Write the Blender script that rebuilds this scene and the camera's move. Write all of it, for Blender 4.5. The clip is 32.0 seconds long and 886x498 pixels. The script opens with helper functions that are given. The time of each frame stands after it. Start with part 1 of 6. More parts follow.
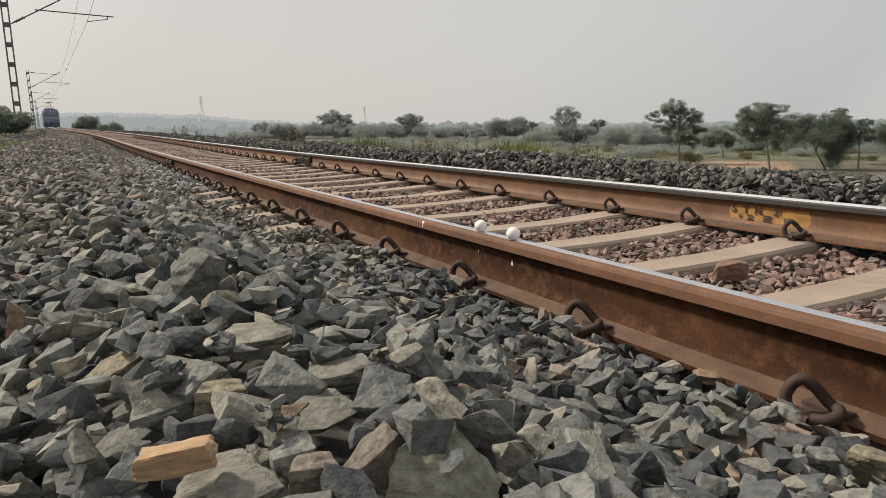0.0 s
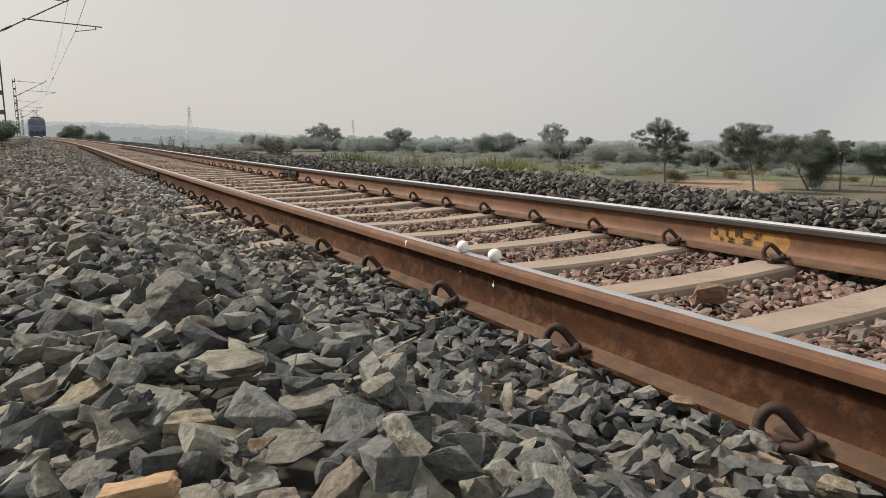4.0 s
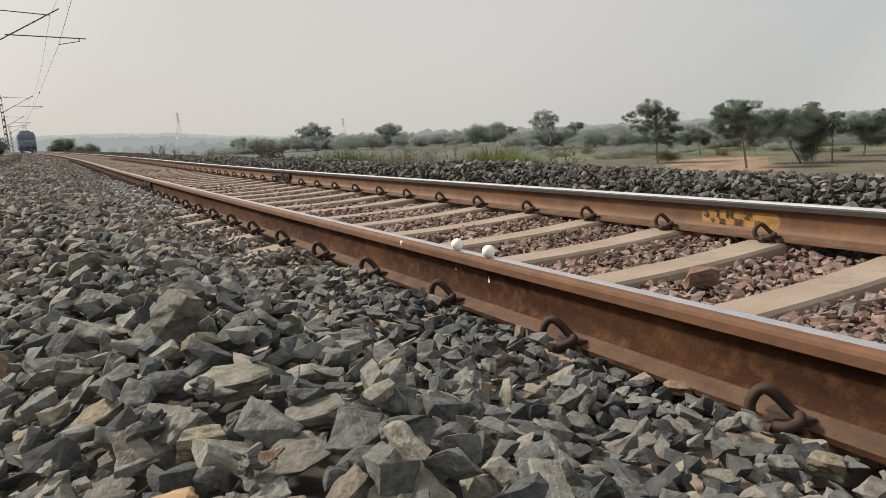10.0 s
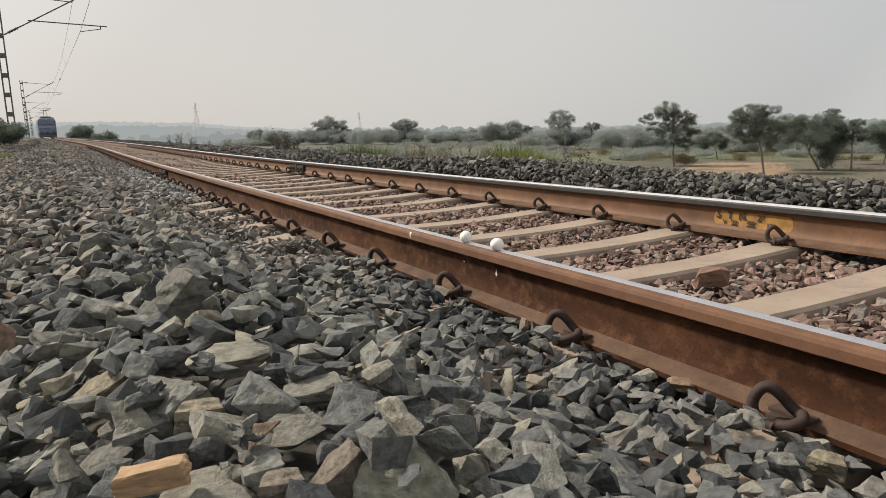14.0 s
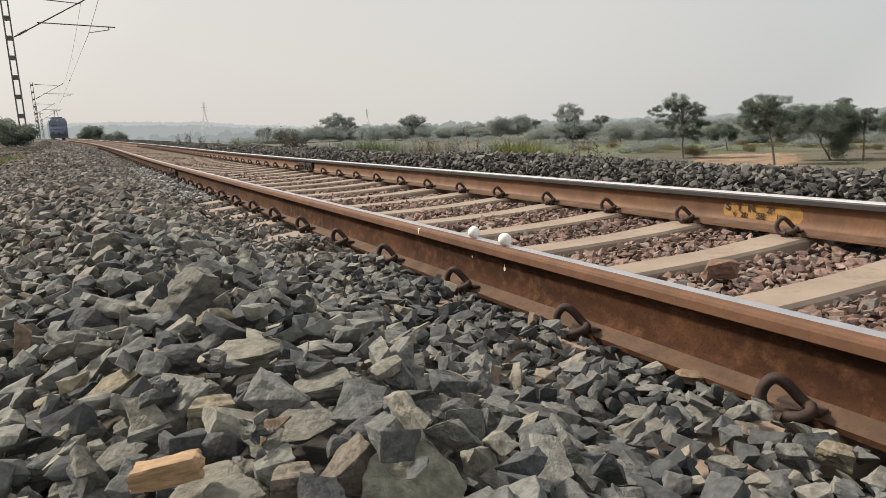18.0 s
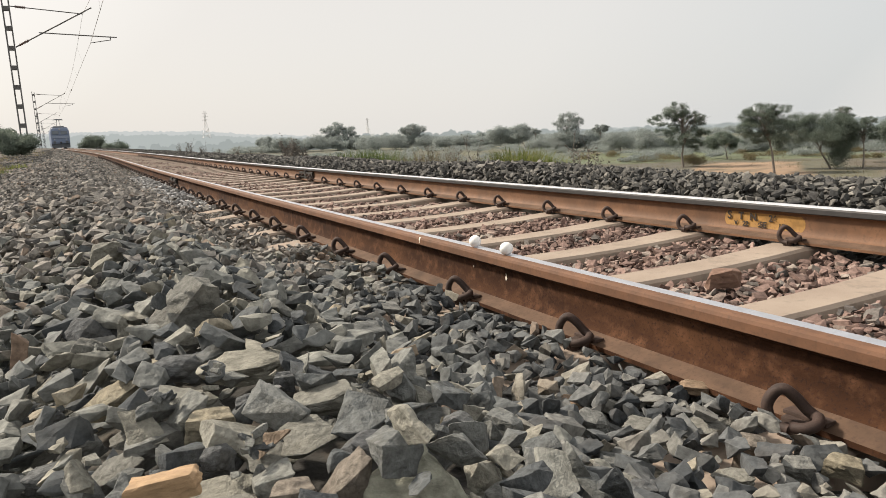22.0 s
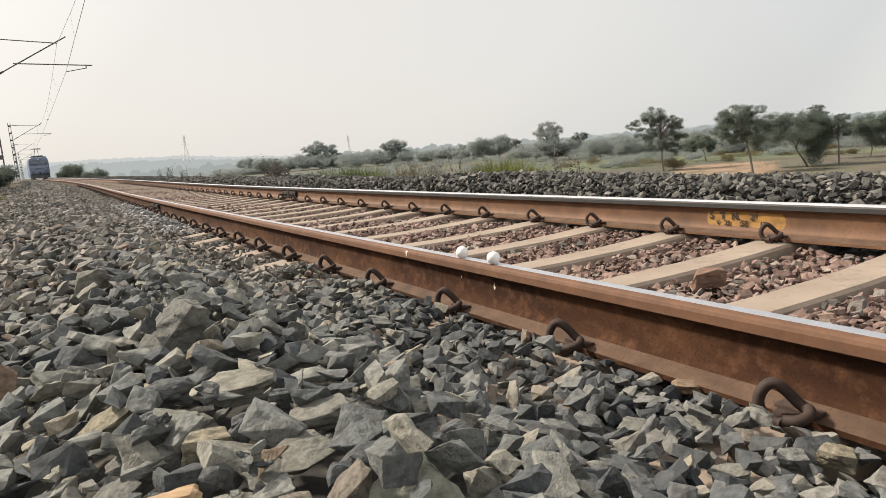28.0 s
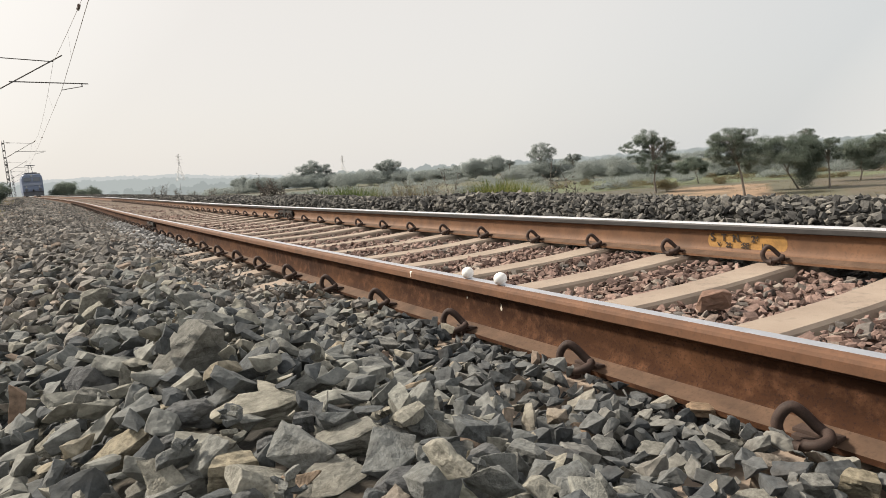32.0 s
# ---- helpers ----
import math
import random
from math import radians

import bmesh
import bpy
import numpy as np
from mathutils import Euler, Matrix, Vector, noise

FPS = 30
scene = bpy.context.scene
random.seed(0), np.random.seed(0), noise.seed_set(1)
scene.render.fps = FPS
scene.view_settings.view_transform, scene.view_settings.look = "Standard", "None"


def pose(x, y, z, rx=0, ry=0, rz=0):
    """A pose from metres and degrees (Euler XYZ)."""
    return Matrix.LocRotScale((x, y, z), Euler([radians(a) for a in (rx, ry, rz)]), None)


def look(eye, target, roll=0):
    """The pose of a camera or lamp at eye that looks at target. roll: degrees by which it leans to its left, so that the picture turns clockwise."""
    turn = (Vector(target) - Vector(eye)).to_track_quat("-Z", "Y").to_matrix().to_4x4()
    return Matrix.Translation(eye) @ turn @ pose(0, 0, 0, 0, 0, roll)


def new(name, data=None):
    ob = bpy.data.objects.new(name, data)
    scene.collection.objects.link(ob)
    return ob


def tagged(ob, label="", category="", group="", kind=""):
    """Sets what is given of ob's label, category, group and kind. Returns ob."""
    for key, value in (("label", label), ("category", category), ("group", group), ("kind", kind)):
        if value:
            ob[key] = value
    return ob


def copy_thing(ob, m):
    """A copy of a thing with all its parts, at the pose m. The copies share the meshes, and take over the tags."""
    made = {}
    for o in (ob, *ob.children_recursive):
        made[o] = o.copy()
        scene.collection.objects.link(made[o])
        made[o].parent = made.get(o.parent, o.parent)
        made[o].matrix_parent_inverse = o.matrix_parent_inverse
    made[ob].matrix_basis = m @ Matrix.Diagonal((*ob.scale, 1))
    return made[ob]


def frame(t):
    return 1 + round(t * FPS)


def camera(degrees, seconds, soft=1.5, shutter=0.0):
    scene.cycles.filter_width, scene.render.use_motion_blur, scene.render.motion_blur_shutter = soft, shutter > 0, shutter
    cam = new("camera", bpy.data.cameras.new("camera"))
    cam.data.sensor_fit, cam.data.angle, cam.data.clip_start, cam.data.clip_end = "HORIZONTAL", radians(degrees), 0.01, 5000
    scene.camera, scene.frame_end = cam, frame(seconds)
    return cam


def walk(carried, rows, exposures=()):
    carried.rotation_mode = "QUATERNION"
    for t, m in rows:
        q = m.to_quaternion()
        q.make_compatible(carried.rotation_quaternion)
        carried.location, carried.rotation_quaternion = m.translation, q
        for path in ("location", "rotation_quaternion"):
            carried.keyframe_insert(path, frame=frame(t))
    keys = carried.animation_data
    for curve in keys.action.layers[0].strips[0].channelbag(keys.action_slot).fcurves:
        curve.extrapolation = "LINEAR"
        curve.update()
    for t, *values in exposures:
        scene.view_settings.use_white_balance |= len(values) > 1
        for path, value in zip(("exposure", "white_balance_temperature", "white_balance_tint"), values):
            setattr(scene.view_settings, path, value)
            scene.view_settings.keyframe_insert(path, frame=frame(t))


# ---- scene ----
# The camera, held by hand low beside the track
cam = camera(66.95, 32.0, soft=0.9)
PATH = [
    (0, (-1.2086, -0.6746, 0.5316), (0.2078, 1.9139, -0.0098), -0.85),
    (0.5, (-1.2058, -0.6734, 0.5341), (0.2116, 1.9149, -0.0059), -1.08),
    (1, (-1.2029, -0.6748, 0.5364), (0.2187, 1.9138, 0.0088), -1.02),
    (1.5, (-1.1981, -0.6762, 0.5395), (0.2322, 1.9066, 0.0068), -1.06),
    (2, (-1.1936, -0.6765, 0.5409), (0.2602, 1.8943, 0.0142), -0.58),
    (2.5, (-1.1908, -0.6769, 0.5438), (0.2738, 1.8878, 0.0174), -0.50),
    (3, (-1.191, -0.6802, 0.546), (0.2699, 1.8867, 0.02), -0.27),
    (3.5, (-1.1929, -0.6824, 0.5478), (0.2787, 1.885, 0.0555), 0.43),
    (5.5, (-1.1987, -0.6936, 0.5724), (0.2831, 1.8691, 0.0855), -1.84),
    (6, (-1.1986, -0.6958, 0.578), (0.2883, 1.8644, 0.0939), -2.14),
    (6.5, (-1.199, -0.7003, 0.5824), (0.2786, 1.8657, 0.1005), -3.09),
    (7, (-1.1995, -0.7041, 0.5826), (0.2693, 1.8687, 0.11), -3.15),
    (7.5, (-1.2003, -0.7071, 0.5803), (0.2712, 1.8617, 0.0946), -2.57),
    (8, (-1.2008, -0.7074, 0.5791), (0.2731, 1.8581, 0.0833), -2.54),
    (8.5, (-1.2012, -0.7106, 0.5787), (0.2645, 1.8569, 0.069), -2.81),
    (9, (-1.2014, -0.7134, 0.5789), (0.276, 1.848, 0.072), -2.98),
    (9.5, (-1.2023, -0.7164, 0.5784), (0.2815, 1.8415, 0.0732), -3.15),
    (10, (-1.2031, -0.7169, 0.5778), (0.2776, 1.8419, 0.0677), -3.09),
    (10.5, (-1.2038, -0.7195, 0.5777), (0.2538, 1.8521, 0.065), -3.17),
    (11, (-1.2016, -0.7222, 0.5756), (0.2512, 1.8656, 0.1367), -2.49),
    (11.5, (-1.1977, -0.7213, 0.5728), (0.2425, 1.8725, 0.1279), -2.84),
    (12, (-1.1957, -0.7224, 0.5694), (0.2552, 1.8642, 0.1172), -2.79),
    (12.5, (-1.1954, -0.7242, 0.5644), (0.2609, 1.8527, 0.0759), -2.35),
    (13, (-1.1951, -0.7261, 0.5622), (0.2486, 1.854, 0.0533), -1.65),
    (13.5, (-1.1949, -0.7263, 0.5592), (0.2387, 1.8573, 0.0399), -1.34),
    (15.5, (-1.195, -0.7313, 0.563), (0.2268, 1.8593, 0.0457), -2.77),
    (16, (-1.1951, -0.7359, 0.5627), (0.2042, 1.8705, 0.0646), -2.56),
    (16.5, (-1.1939, -0.7346, 0.5617), (0.1878, 1.8796, 0.0545), -2.84),
    (17, (-1.1944, -0.7361, 0.5614), (0.1922, 1.8746, 0.05), -2.87),
    (17.5, (-1.1952, -0.7365, 0.5612), (0.1919, 1.8671, 0.0163), -2.73),
    (18, (-1.1958, -0.7365, 0.5623), (0.1972, 1.8651, 0.0225), -2.40),
    (18.5, (-1.1969, -0.7372, 0.5631), (0.1798, 1.8735, 0.0258), -2.58),
    (19, (-1.1955, -0.7368, 0.5664), (0.2089, 1.8684, 0.0762), -2.73),
    (19.5, (-1.1956, -0.7371, 0.5666), (0.2236, 1.8572, 0.061), -2.52),
    (20, (-1.1959, -0.7357, 0.5674), (0.2616, 1.8374, 0.0628), -1.34),
    (20.5, (-1.1986, -0.7365, 0.5653), (0.2567, 1.8371, 0.0563), -0.69),
    (21, (-1.2003, -0.7428, 0.5667), (0.2307, 1.8495, 0.0849), -1.43),
    (21.5, (-1.1966, -0.7328, 0.5623), (0.2005, 1.8758, 0.0687), -1.93),
    (22, (-1.1919, -0.7241, 0.5611), (0.2042, 1.8836, 0.0605), -2.45),
    (22.5, (-1.1916, -0.723, 0.5606), (0.2035, 1.882, 0.0431), -3.04),
    (23, (-1.1948, -0.7313, 0.5636), (0.1751, 1.8806, 0.0148), -4.50),
    (23.5, (-1.1985, -0.7424, 0.5655), (0.169, 1.8773, 0.0483), -4.55),
    (24, (-1.1963, -0.7403, 0.5636), (0.1795, 1.8684, 0.0141), -3.95),
    (24.5, (-1.1965, -0.7412, 0.5623), (0.2134, 1.8561, 0.0466), -3.28),
    (25, (-1.1961, -0.741, 0.5609), (0.2162, 1.8562, 0.0509), -3.66),
    (25.5, (-1.1952, -0.7388, 0.5575), (0.2189, 1.8604, 0.0636), -3.65),
    (27.5, (-1.1968, -0.734, 0.559), (0.2451, 1.8581, 0.109), -5.26),
    (28, (-1.1991, -0.729, 0.5577), (0.2596, 1.8544, 0.1127), -4.84),
    (28.5, (-1.2034, -0.7232, 0.5551), (0.2665, 1.8531, 0.1055), -4.25),
    (29, (-1.2078, -0.7198, 0.5544), (0.2883, 1.8456, 0.1299), -4.01),
    (29.5, (-1.2111, -0.7142, 0.5529), (0.3124, 1.8343, 0.1237), -4.20),
    (30, (-1.2167, -0.7111, 0.5538), (0.305, 1.8397, 0.132), -5.08),
    (30.5, (-1.2226, -0.708, 0.5544), (0.2872, 1.8536, 0.1557), -5.07),
    (31, (-1.2279, -0.7067, 0.5577), (0.2733, 1.8626, 0.1764), -5.00),
    (31.5, (-1.2303, -0.702, 0.5589), (0.2729, 1.8666, 0.1813), -4.63),
    (32, (-1.2334, -0.7008, 0.5616), (0.2635, 1.8742, 0.203), -4.42),
]
walk(cam, [(t, look(eye, target, roll)) for t, eye, target, roll in PATH],
     exposures=[(0, -0.05), (3, -0.05), (9, -0.02), (13, 0.0), (17.2, 0.02), (19, 0.27), (22, 0.34), (32, 0.34)])

# ---- light: hazy late afternoon, sun ahead on the side of the masts ----
SUN_AZ, SUN_EL = -40.0, 41.0
world = bpy.data.worlds.new("hazy_sky")
scene.world = world
world.use_nodes = True
wn, wl = world.node_tree.nodes, world.node_tree.links
wn.clear()
sky = wn.new("ShaderNodeTexSky")
sky.sky_type = "NISHITA"
sky.sun_disc = False
sky.sun_elevation, sky.sun_rotation = radians(SUN_EL), radians(SUN_AZ)
sky.air_density, sky.dust_density, sky.ozone_density, sky.altitude = 1.0, 5.0, 1.0, 300
veil = wn.new("ShaderNodeMixRGB")
veil.inputs["Fac"].default_value = 0.86
# brighter haze towards the sun
way = wn.new("ShaderNodeTexCoord")
near_sun = wn.new("ShaderNodeVectorMath")
near_sun.operation = "DOT_PRODUCT"
near_sun.inputs[1].default_value = (math.sin(radians(SUN_AZ)) * math.cos(radians(SUN_EL)), math.cos(radians(SUN_AZ)) * math.cos(radians(SUN_EL)), math.sin(radians(SUN_EL)))
span = wn.new("ShaderNodeMapRange")
span.inputs["From Min"].default_value, span.inputs["From Max"].default_value = -1.0, 1.0
haze = wn.new("ShaderNodeValToRGB")
for at, colour in ((0.0, (0.045, 0.053, 0.07)), (0.25, (0.135, 0.15, 0.175)), (0.46, (0.54, 0.546, 0.54)), (0.62, (0.64, 0.62, 0.59)), (0.80, (0.665, 0.632, 0.59)), (0.9, (0.80, 0.762, 0.71)), (1.0, (0.92, 0.87, 0.80))):
    el = haze.color_ramp.elements.new(at) if 0 < at < 1 else haze.color_ramp.elements[int(at)]
    el.color = (*colour, 1)
glare = wn.new("ShaderNodeVectorMath")
glare.operation = "SCALE"
glare.inputs["Scale"].default_value = 13.0
wl.new(way.outputs["Generated"], near_sun.inputs[0])
wl.new(near_sun.outputs["Value"], span.inputs["Value"])
wl.new(span.outputs["Result"], haze.inputs["Fac"])
wl.new(haze.outputs["Color"], glare.inputs[0])
wl.new(glare.outputs["Vector"], veil.inputs["Color2"])
bg = wn.new("ShaderNodeBackground")
bg.inputs["Strength"].default_value = 0.085
wo = wn.new("ShaderNodeOutputWorld")
wl.new(sky.outputs[0], veil.inputs["Color1"])
wl.new(veil.outputs[0], bg.inputs["Color"])
wl.new(bg.outputs[0], wo.inputs["Surface"])

sun = new("sun", bpy.data.lights.new("sun", "SUN"))
sun.data.energy, sun.data.angle, sun.data.color = 5.0, radians(6), (1.0, 0.885, 0.745)
away = Vector((math.sin(radians(SUN_AZ)) * math.cos(radians(SUN_EL)), math.cos(radians(SUN_AZ)) * math.cos(radians(SUN_EL)), math.sin(radians(SUN_EL))))
sun.matrix_world = look(away * 50, (0, 0, 0))


# ---- materials ----
def material(name, rough=0.8, metal=0.0):
    m = bpy.data.materials.new(name)
    m.use_nodes = True
    bsdf = m.node_tree.nodes["Principled BSDF"]
    bsdf.inputs["Roughness"].default_value = rough
    bsdf.inputs["Metallic"].default_value = metal
    return m, m.node_tree, bsdf


def add(nt, kind, **values):
    n = nt.nodes.new(kind)
    for key, value in values.items():
        n.inputs[key].default_value = value
    return n


def ramp(nt, source, stops):
    n = nt.nodes.new("ShaderNodeValToRGB")
    e = n.color_ramp.elements
    while len(e) < len(stops):
        e.new(0.5)
    for el, (at, col) in zip(e, stops):
        el.position, el.color = at, (*col, 1)
    nt.links.new(source, n.inputs["Fac"])
    return n.outputs["Color"]


def mix(nt, a, b, fac, mode="MIX"):
    n = nt.nodes.new("ShaderNodeMixRGB")
    n.blend_type = mode
    for value, slot in ((fac, "Fac"), (a, "Color1"), (b, "Color2")):
        if hasattr(value, "links"):
            nt.links.new(value, n.inputs[slot])
        else:
            n.inputs[slot].default_value = value if slot == "Fac" else (*value, 1)
    return n.outputs["Color"]


def noise_tex(nt, scale, detail=5, rough=0.6, coords="Object", stretch=None):
    tc = nt.nodes.new("ShaderNodeTexCoord")
    n = add(nt, "ShaderNodeTexNoise", Scale=scale, Detail=detail, Roughness=rough)
    src = tc.outputs[coords]
    if stretch:
        mp = nt.nodes.new("ShaderNodeMapping")
        mp.inputs["Scale"].default_value = stretch
        nt.links.new(src, mp.inputs["Vector"])
        src = mp.outputs["Vector"]
    nt.links.new(src, n.inputs["Vector"])
    return n.outputs["Fac"]


def contrast(nt, value, low, high):
    n = add(nt, "ShaderNodeMapRange")
    n.inputs["From Min"].default_value, n.inputs["From Max"].default_value = low, high
    nt.links.new(value, n.inputs["Value"])
    return n.outputs["Result"]


def bump(nt, bsdf, height, strength, distance):
    n = add(nt, "ShaderNodeBump", Strength=strength, Distance=distance)
    nt.links.new(height, n.inputs["Height"])
    nt.links.new(n.outputs["Normal"], bsdf.inputs["Normal"])


def plain(name, colour, rough=0.7, metal=0.0, vary=0.25, scale=6.0, relief=0.0):
    """A surface of one colour with grain at two scales."""
    m, nt, bsdf = material(name, rough, metal)
    big, fine = noise_tex(nt, scale), noise_tex(nt, scale * 9)
    dark = tuple(c * (1 - vary) for c in colour)
    light = tuple(min(1, c * (1 + vary)) for c in colour)
    col = ramp(nt, big, [(0.3, dark), (0.7, light)])
    col = mix(nt, col, dark, contrast(nt, fine, 0.52, 0.75))
    nt.links.new(col, bsdf.inputs["Base Color"])
    if relief:
        bump(nt, bsdf, fine, 0.5, relief)
    return m


def stone(name, stops, single=False, dust=(0.20, 0.18, 0.14), dusty=0.3, rough=0.9):
    """Broken ballast stone; the colour differs from stone to stone."""
    m, nt, bsdf = material(name, rough)
    bsdf.inputs["Specular IOR Level"].default_value = 0.2
    if single:
        rnd = nt.nodes.new("ShaderNodeObjectInfo").outputs["Random"]
    else:
        rnd = nt.nodes.new("ShaderNodeNewGeometry").outputs["Random Per Island"]
    col = ramp(nt, rnd, stops)
    n1, n2, n3 = noise_tex(nt, 16, coords="Object"), noise_tex(nt, 70, coords="Object"), noise_tex(nt, 260, 3, coords="Object")
    if single:
        n1, n2, n3 = noise_tex(nt, 1.6), noise_tex(nt, 7), noise_tex(nt, 24, 3)
    col = mix(nt, col, dust, contrast(nt, n1, 0.5, 0.5 + 0.3 / max(dusty, 0.05)))
    col = mix(nt, col, (0.45, 0.45, 0.45), contrast(nt, n2, 0.3, 0.7), "MULTIPLY")
    speck = mix(nt, col, (0.05, 0.05, 0.05), contrast(nt, n3, 0.66, 1.0))
    nt.links.new(speck, bsdf.inputs["Base Color"])
    tall = mix(nt, n2, n3, 0.35)
    bump(nt, bsdf, tall, 0.38, 0.004 if not single else 0.035)
    return m


GREY = [(0.0, (0.074, 0.082, 0.089)), (0.25, (0.135, 0.145, 0.148)), (0.5, (0.208, 0.216, 0.207)), (0.75, (0.272, 0.275, 0.248)),
        (0.95, (0.33, 0.315, 0.263)), (0.99, (0.34, 0.297, 0.222)), (1.0, (0.25, 0.175, 0.13))]
SOILED = [(0.0, (0.06, 0.067, 0.073)), (0.3, (0.118, 0.126, 0.13)), (0.6, (0.188, 0.194, 0.189)), (0.85, (0.25, 0.246, 0.225)), (0.96, (0.30, 0.28, 0.23)), (1.0, (0.23, 0.172, 0.135))]
DUSTY = [(0.0, (0.10, 0.098, 0.095)), (0.3, (0.18, 0.172, 0.162)), (0.6, (0.275, 0.26, 0.238)), (0.9, (0.37, 0.343, 0.305)), (1.0, (0.30, 0.23, 0.18))]
RED = [(0.0, (0.13, 0.092, 0.08)), (0.4, (0.255, 0.174, 0.149)), (0.75, (0.37, 0.26, 0.222)), (0.93, (0.35, 0.305, 0.265)), (1.0, (0.12, 0.112, 0.108))]
FARGREY = [(0.0, (0.06, 0.06, 0.06)), (0.5, (0.122, 0.12, 0.114)), (0.85, (0.205, 0.198, 0.182)), (1.0, (0.30, 0.285, 0.255))]
PALE = [(0.0, (0.22, 0.22, 0.22)), (0.6, (0.40, 0.40, 0.395)), (1.0, (0.60, 0.60, 0.59))]

M_STONE = stone("grey_ballast", GREY)
M_SOILED = stone("soiled_ballast", SOILED, dust=(0.13, 0.105, 0.085), dusty=0.4)
M_WEDGE = stone("pale_greenish_stone", [(0.0, (0.44, 0.44, 0.36)), (1.0, (0.48, 0.475, 0.385))], True, dust=(0.36, 0.355, 0.27))
M_DUSTY = stone("dusty_brown_grey_ballast", DUSTY, dust=(0.26, 0.225, 0.185), dusty=0.45)
M_STONE1 = stone("grey_ballast_single", GREY, True)
M_RED = stone("reddish_ballast", RED, dust=(0.25, 0.18, 0.14), dusty=0.5)
M_FAR = stone("brown_grey_ballast", FARGREY)
M_PALE = stone("pale_ballast", PALE, dust=(0.33, 0.32, 0.30))


def rust_material():
    m, nt, bsdf = material("rusty_rail", 0.92, 0.0)
    bsdf.inputs["Specular IOR Level"].default_value = 0.15
    big, mid, fine = noise_tex(nt, 5, stretch=(1, 0.5, 1)), noise_tex(nt, 22), noise_tex(nt, 160)
    col = ramp(nt, big, [(0.3, (0.021, 0.0095, 0.0055)), (0.5, (0.046, 0.0205, 0.0102)), (0.72, (0.092, 0.043, 0.0205))])
    col = mix(nt, col, (0.128, 0.062, 0.033), contrast(nt, mid, 0.48, 0.82))
    col = mix(nt, col, (0.022, 0.012, 0.010), contrast(nt, fine, 0.52, 0.74))
    nt.links.new(col, bsdf.inputs["Base Color"])
    bump(nt, bsdf, fine, 0.35, 0.002)
    return m


def concrete_material():
    m, nt, bsdf = material("dusty_concrete", 0.92)
    big, mid, fine = noise_tex(nt, 3), noise_tex(nt, 18), noise_tex(nt, 150)
    col = ramp(nt, big, [(0.3, (0.235, 0.184, 0.145)), (0.7, (0.325, 0.266, 0.214))])
    col = mix(nt, col, (0.16, 0.13, 0.105), contrast(nt, mid, 0.55, 0.85))
    col = mix(nt, col, (0.2, 0.17, 0.14), contrast(nt, fine, 0.66, 0.8))
    nt.links.new(col, bsdf.inputs["Base Color"])
    bump(nt, bsdf, fine, 0.4, 0.003)
    return m


def leaf_material(name, stops, rough=0.75):
    """Leaves that let some light through."""
    m, nt, bsdf = material(name, rough)
    rnd = nt.nodes.new("ShaderNodeNewGeometry").outputs["Random Per Island"]
    nt.links.new(ramp(nt, rnd, stops), bsdf.inputs["Base Color"])
    bsdf.inputs["Specular IOR Level"].default_value = 0.2
    thin = add(nt, "ShaderNodeBsdfTranslucent")
    nt.links.new(ramp(nt, rnd, stops), thin.inputs["Color"])
    ms = add(nt, "ShaderNodeMixShader", Fac=0.5)
    out = nt.nodes["Material Output"]
    nt.links.new(bsdf.outputs[0], ms.inputs[1])
    nt.links.new(thin.outputs[0], ms.inputs[2])
    nt.links.new(ms.outputs[0], out.inputs["Surface"])
    return m


M_RUST = rust_material()
M_RUST2 = plain("orange_brown_rust", (0.135, 0.066, 0.032), 0.7, 0.1, 0.35, 7, 0.0008)
M_FOOT = plain("dust_laden_rust", (0.095, 0.057, 0.036), 0.95, 0.0, 0.35, 12, 0.001)
M_HEAD = plain("brown_rail_head", (0.122, 0.057, 0.028), 0.75, 0.0, 0.3, 11, 0.0006)
# whiteness in this colour stands in for sky reflected off the far rail's top
M_STEEL2 = plain("sky_white_running_surface", (0.60, 0.60, 0.63), 0.35, 0.4, 0.1, 14)
M_STEEL = plain("polished_running_surface", (0.56, 0.57, 0.61), 0.36, 0.8, 0.14, 14)
M_DARKHEAD = plain("greasy_dark_steel", (0.028, 0.026, 0.026), 0.6, 0.1, 0.3, 12)
M_CONC = concrete_material()
M_CLIP = plain("rusted_spring_steel", (0.045, 0.027, 0.021), 0.75, 0.1, 0.4, 40, 0.001)
M_IRON = plain("cast_iron", (0.065, 0.042, 0.033), 0.85, 0.1, 0.35, 30, 0.001)
M_BLACK = plain("black_joint_steel", (0.035, 0.032, 0.03), 0.6, 0.3, 0.4, 25, 0.001)
M_EGG = plain("white_eggshell", (0.83, 0.82, 0.80), 0.45, 0.0, 0.03, 40)
M_WHITE = plain("dried_white_drip", (0.75, 0.68, 0.58), 0.7, 0.0, 0.15, 60)
M_OCHRE = plain("ochre_paint", (0.29, 0.155, 0.04), 0.6, 0.0, 0.4, 14, 0.0006)
M_INK = plain("dark_brown_paint", (0.03, 0.02, 0.014), 0.6, 0.0, 0.2, 50)
M_MAST = plain("weathered_galvanised_steel", (0.13, 0.13, 0.13), 0.65, 0.4, 0.2, 8)
M_INSUL = plain("brown_insulator", (0.10, 0.06, 0.05), 0.35, 0.0, 0.2, 20)
M_WIRE = plain("copper_wire", (0.28, 0.25, 0.23), 0.5, 0.6, 0.2, 3)
M_BARK = plain("grey_brown_bark", (0.17, 0.15, 0.13), 0.95, 0.0, 0.35, 9, 0.02)
M_TWIG = plain("dry_stalk", (0.15, 0.134, 0.116), 0.9, 0.0, 0.3, 20)
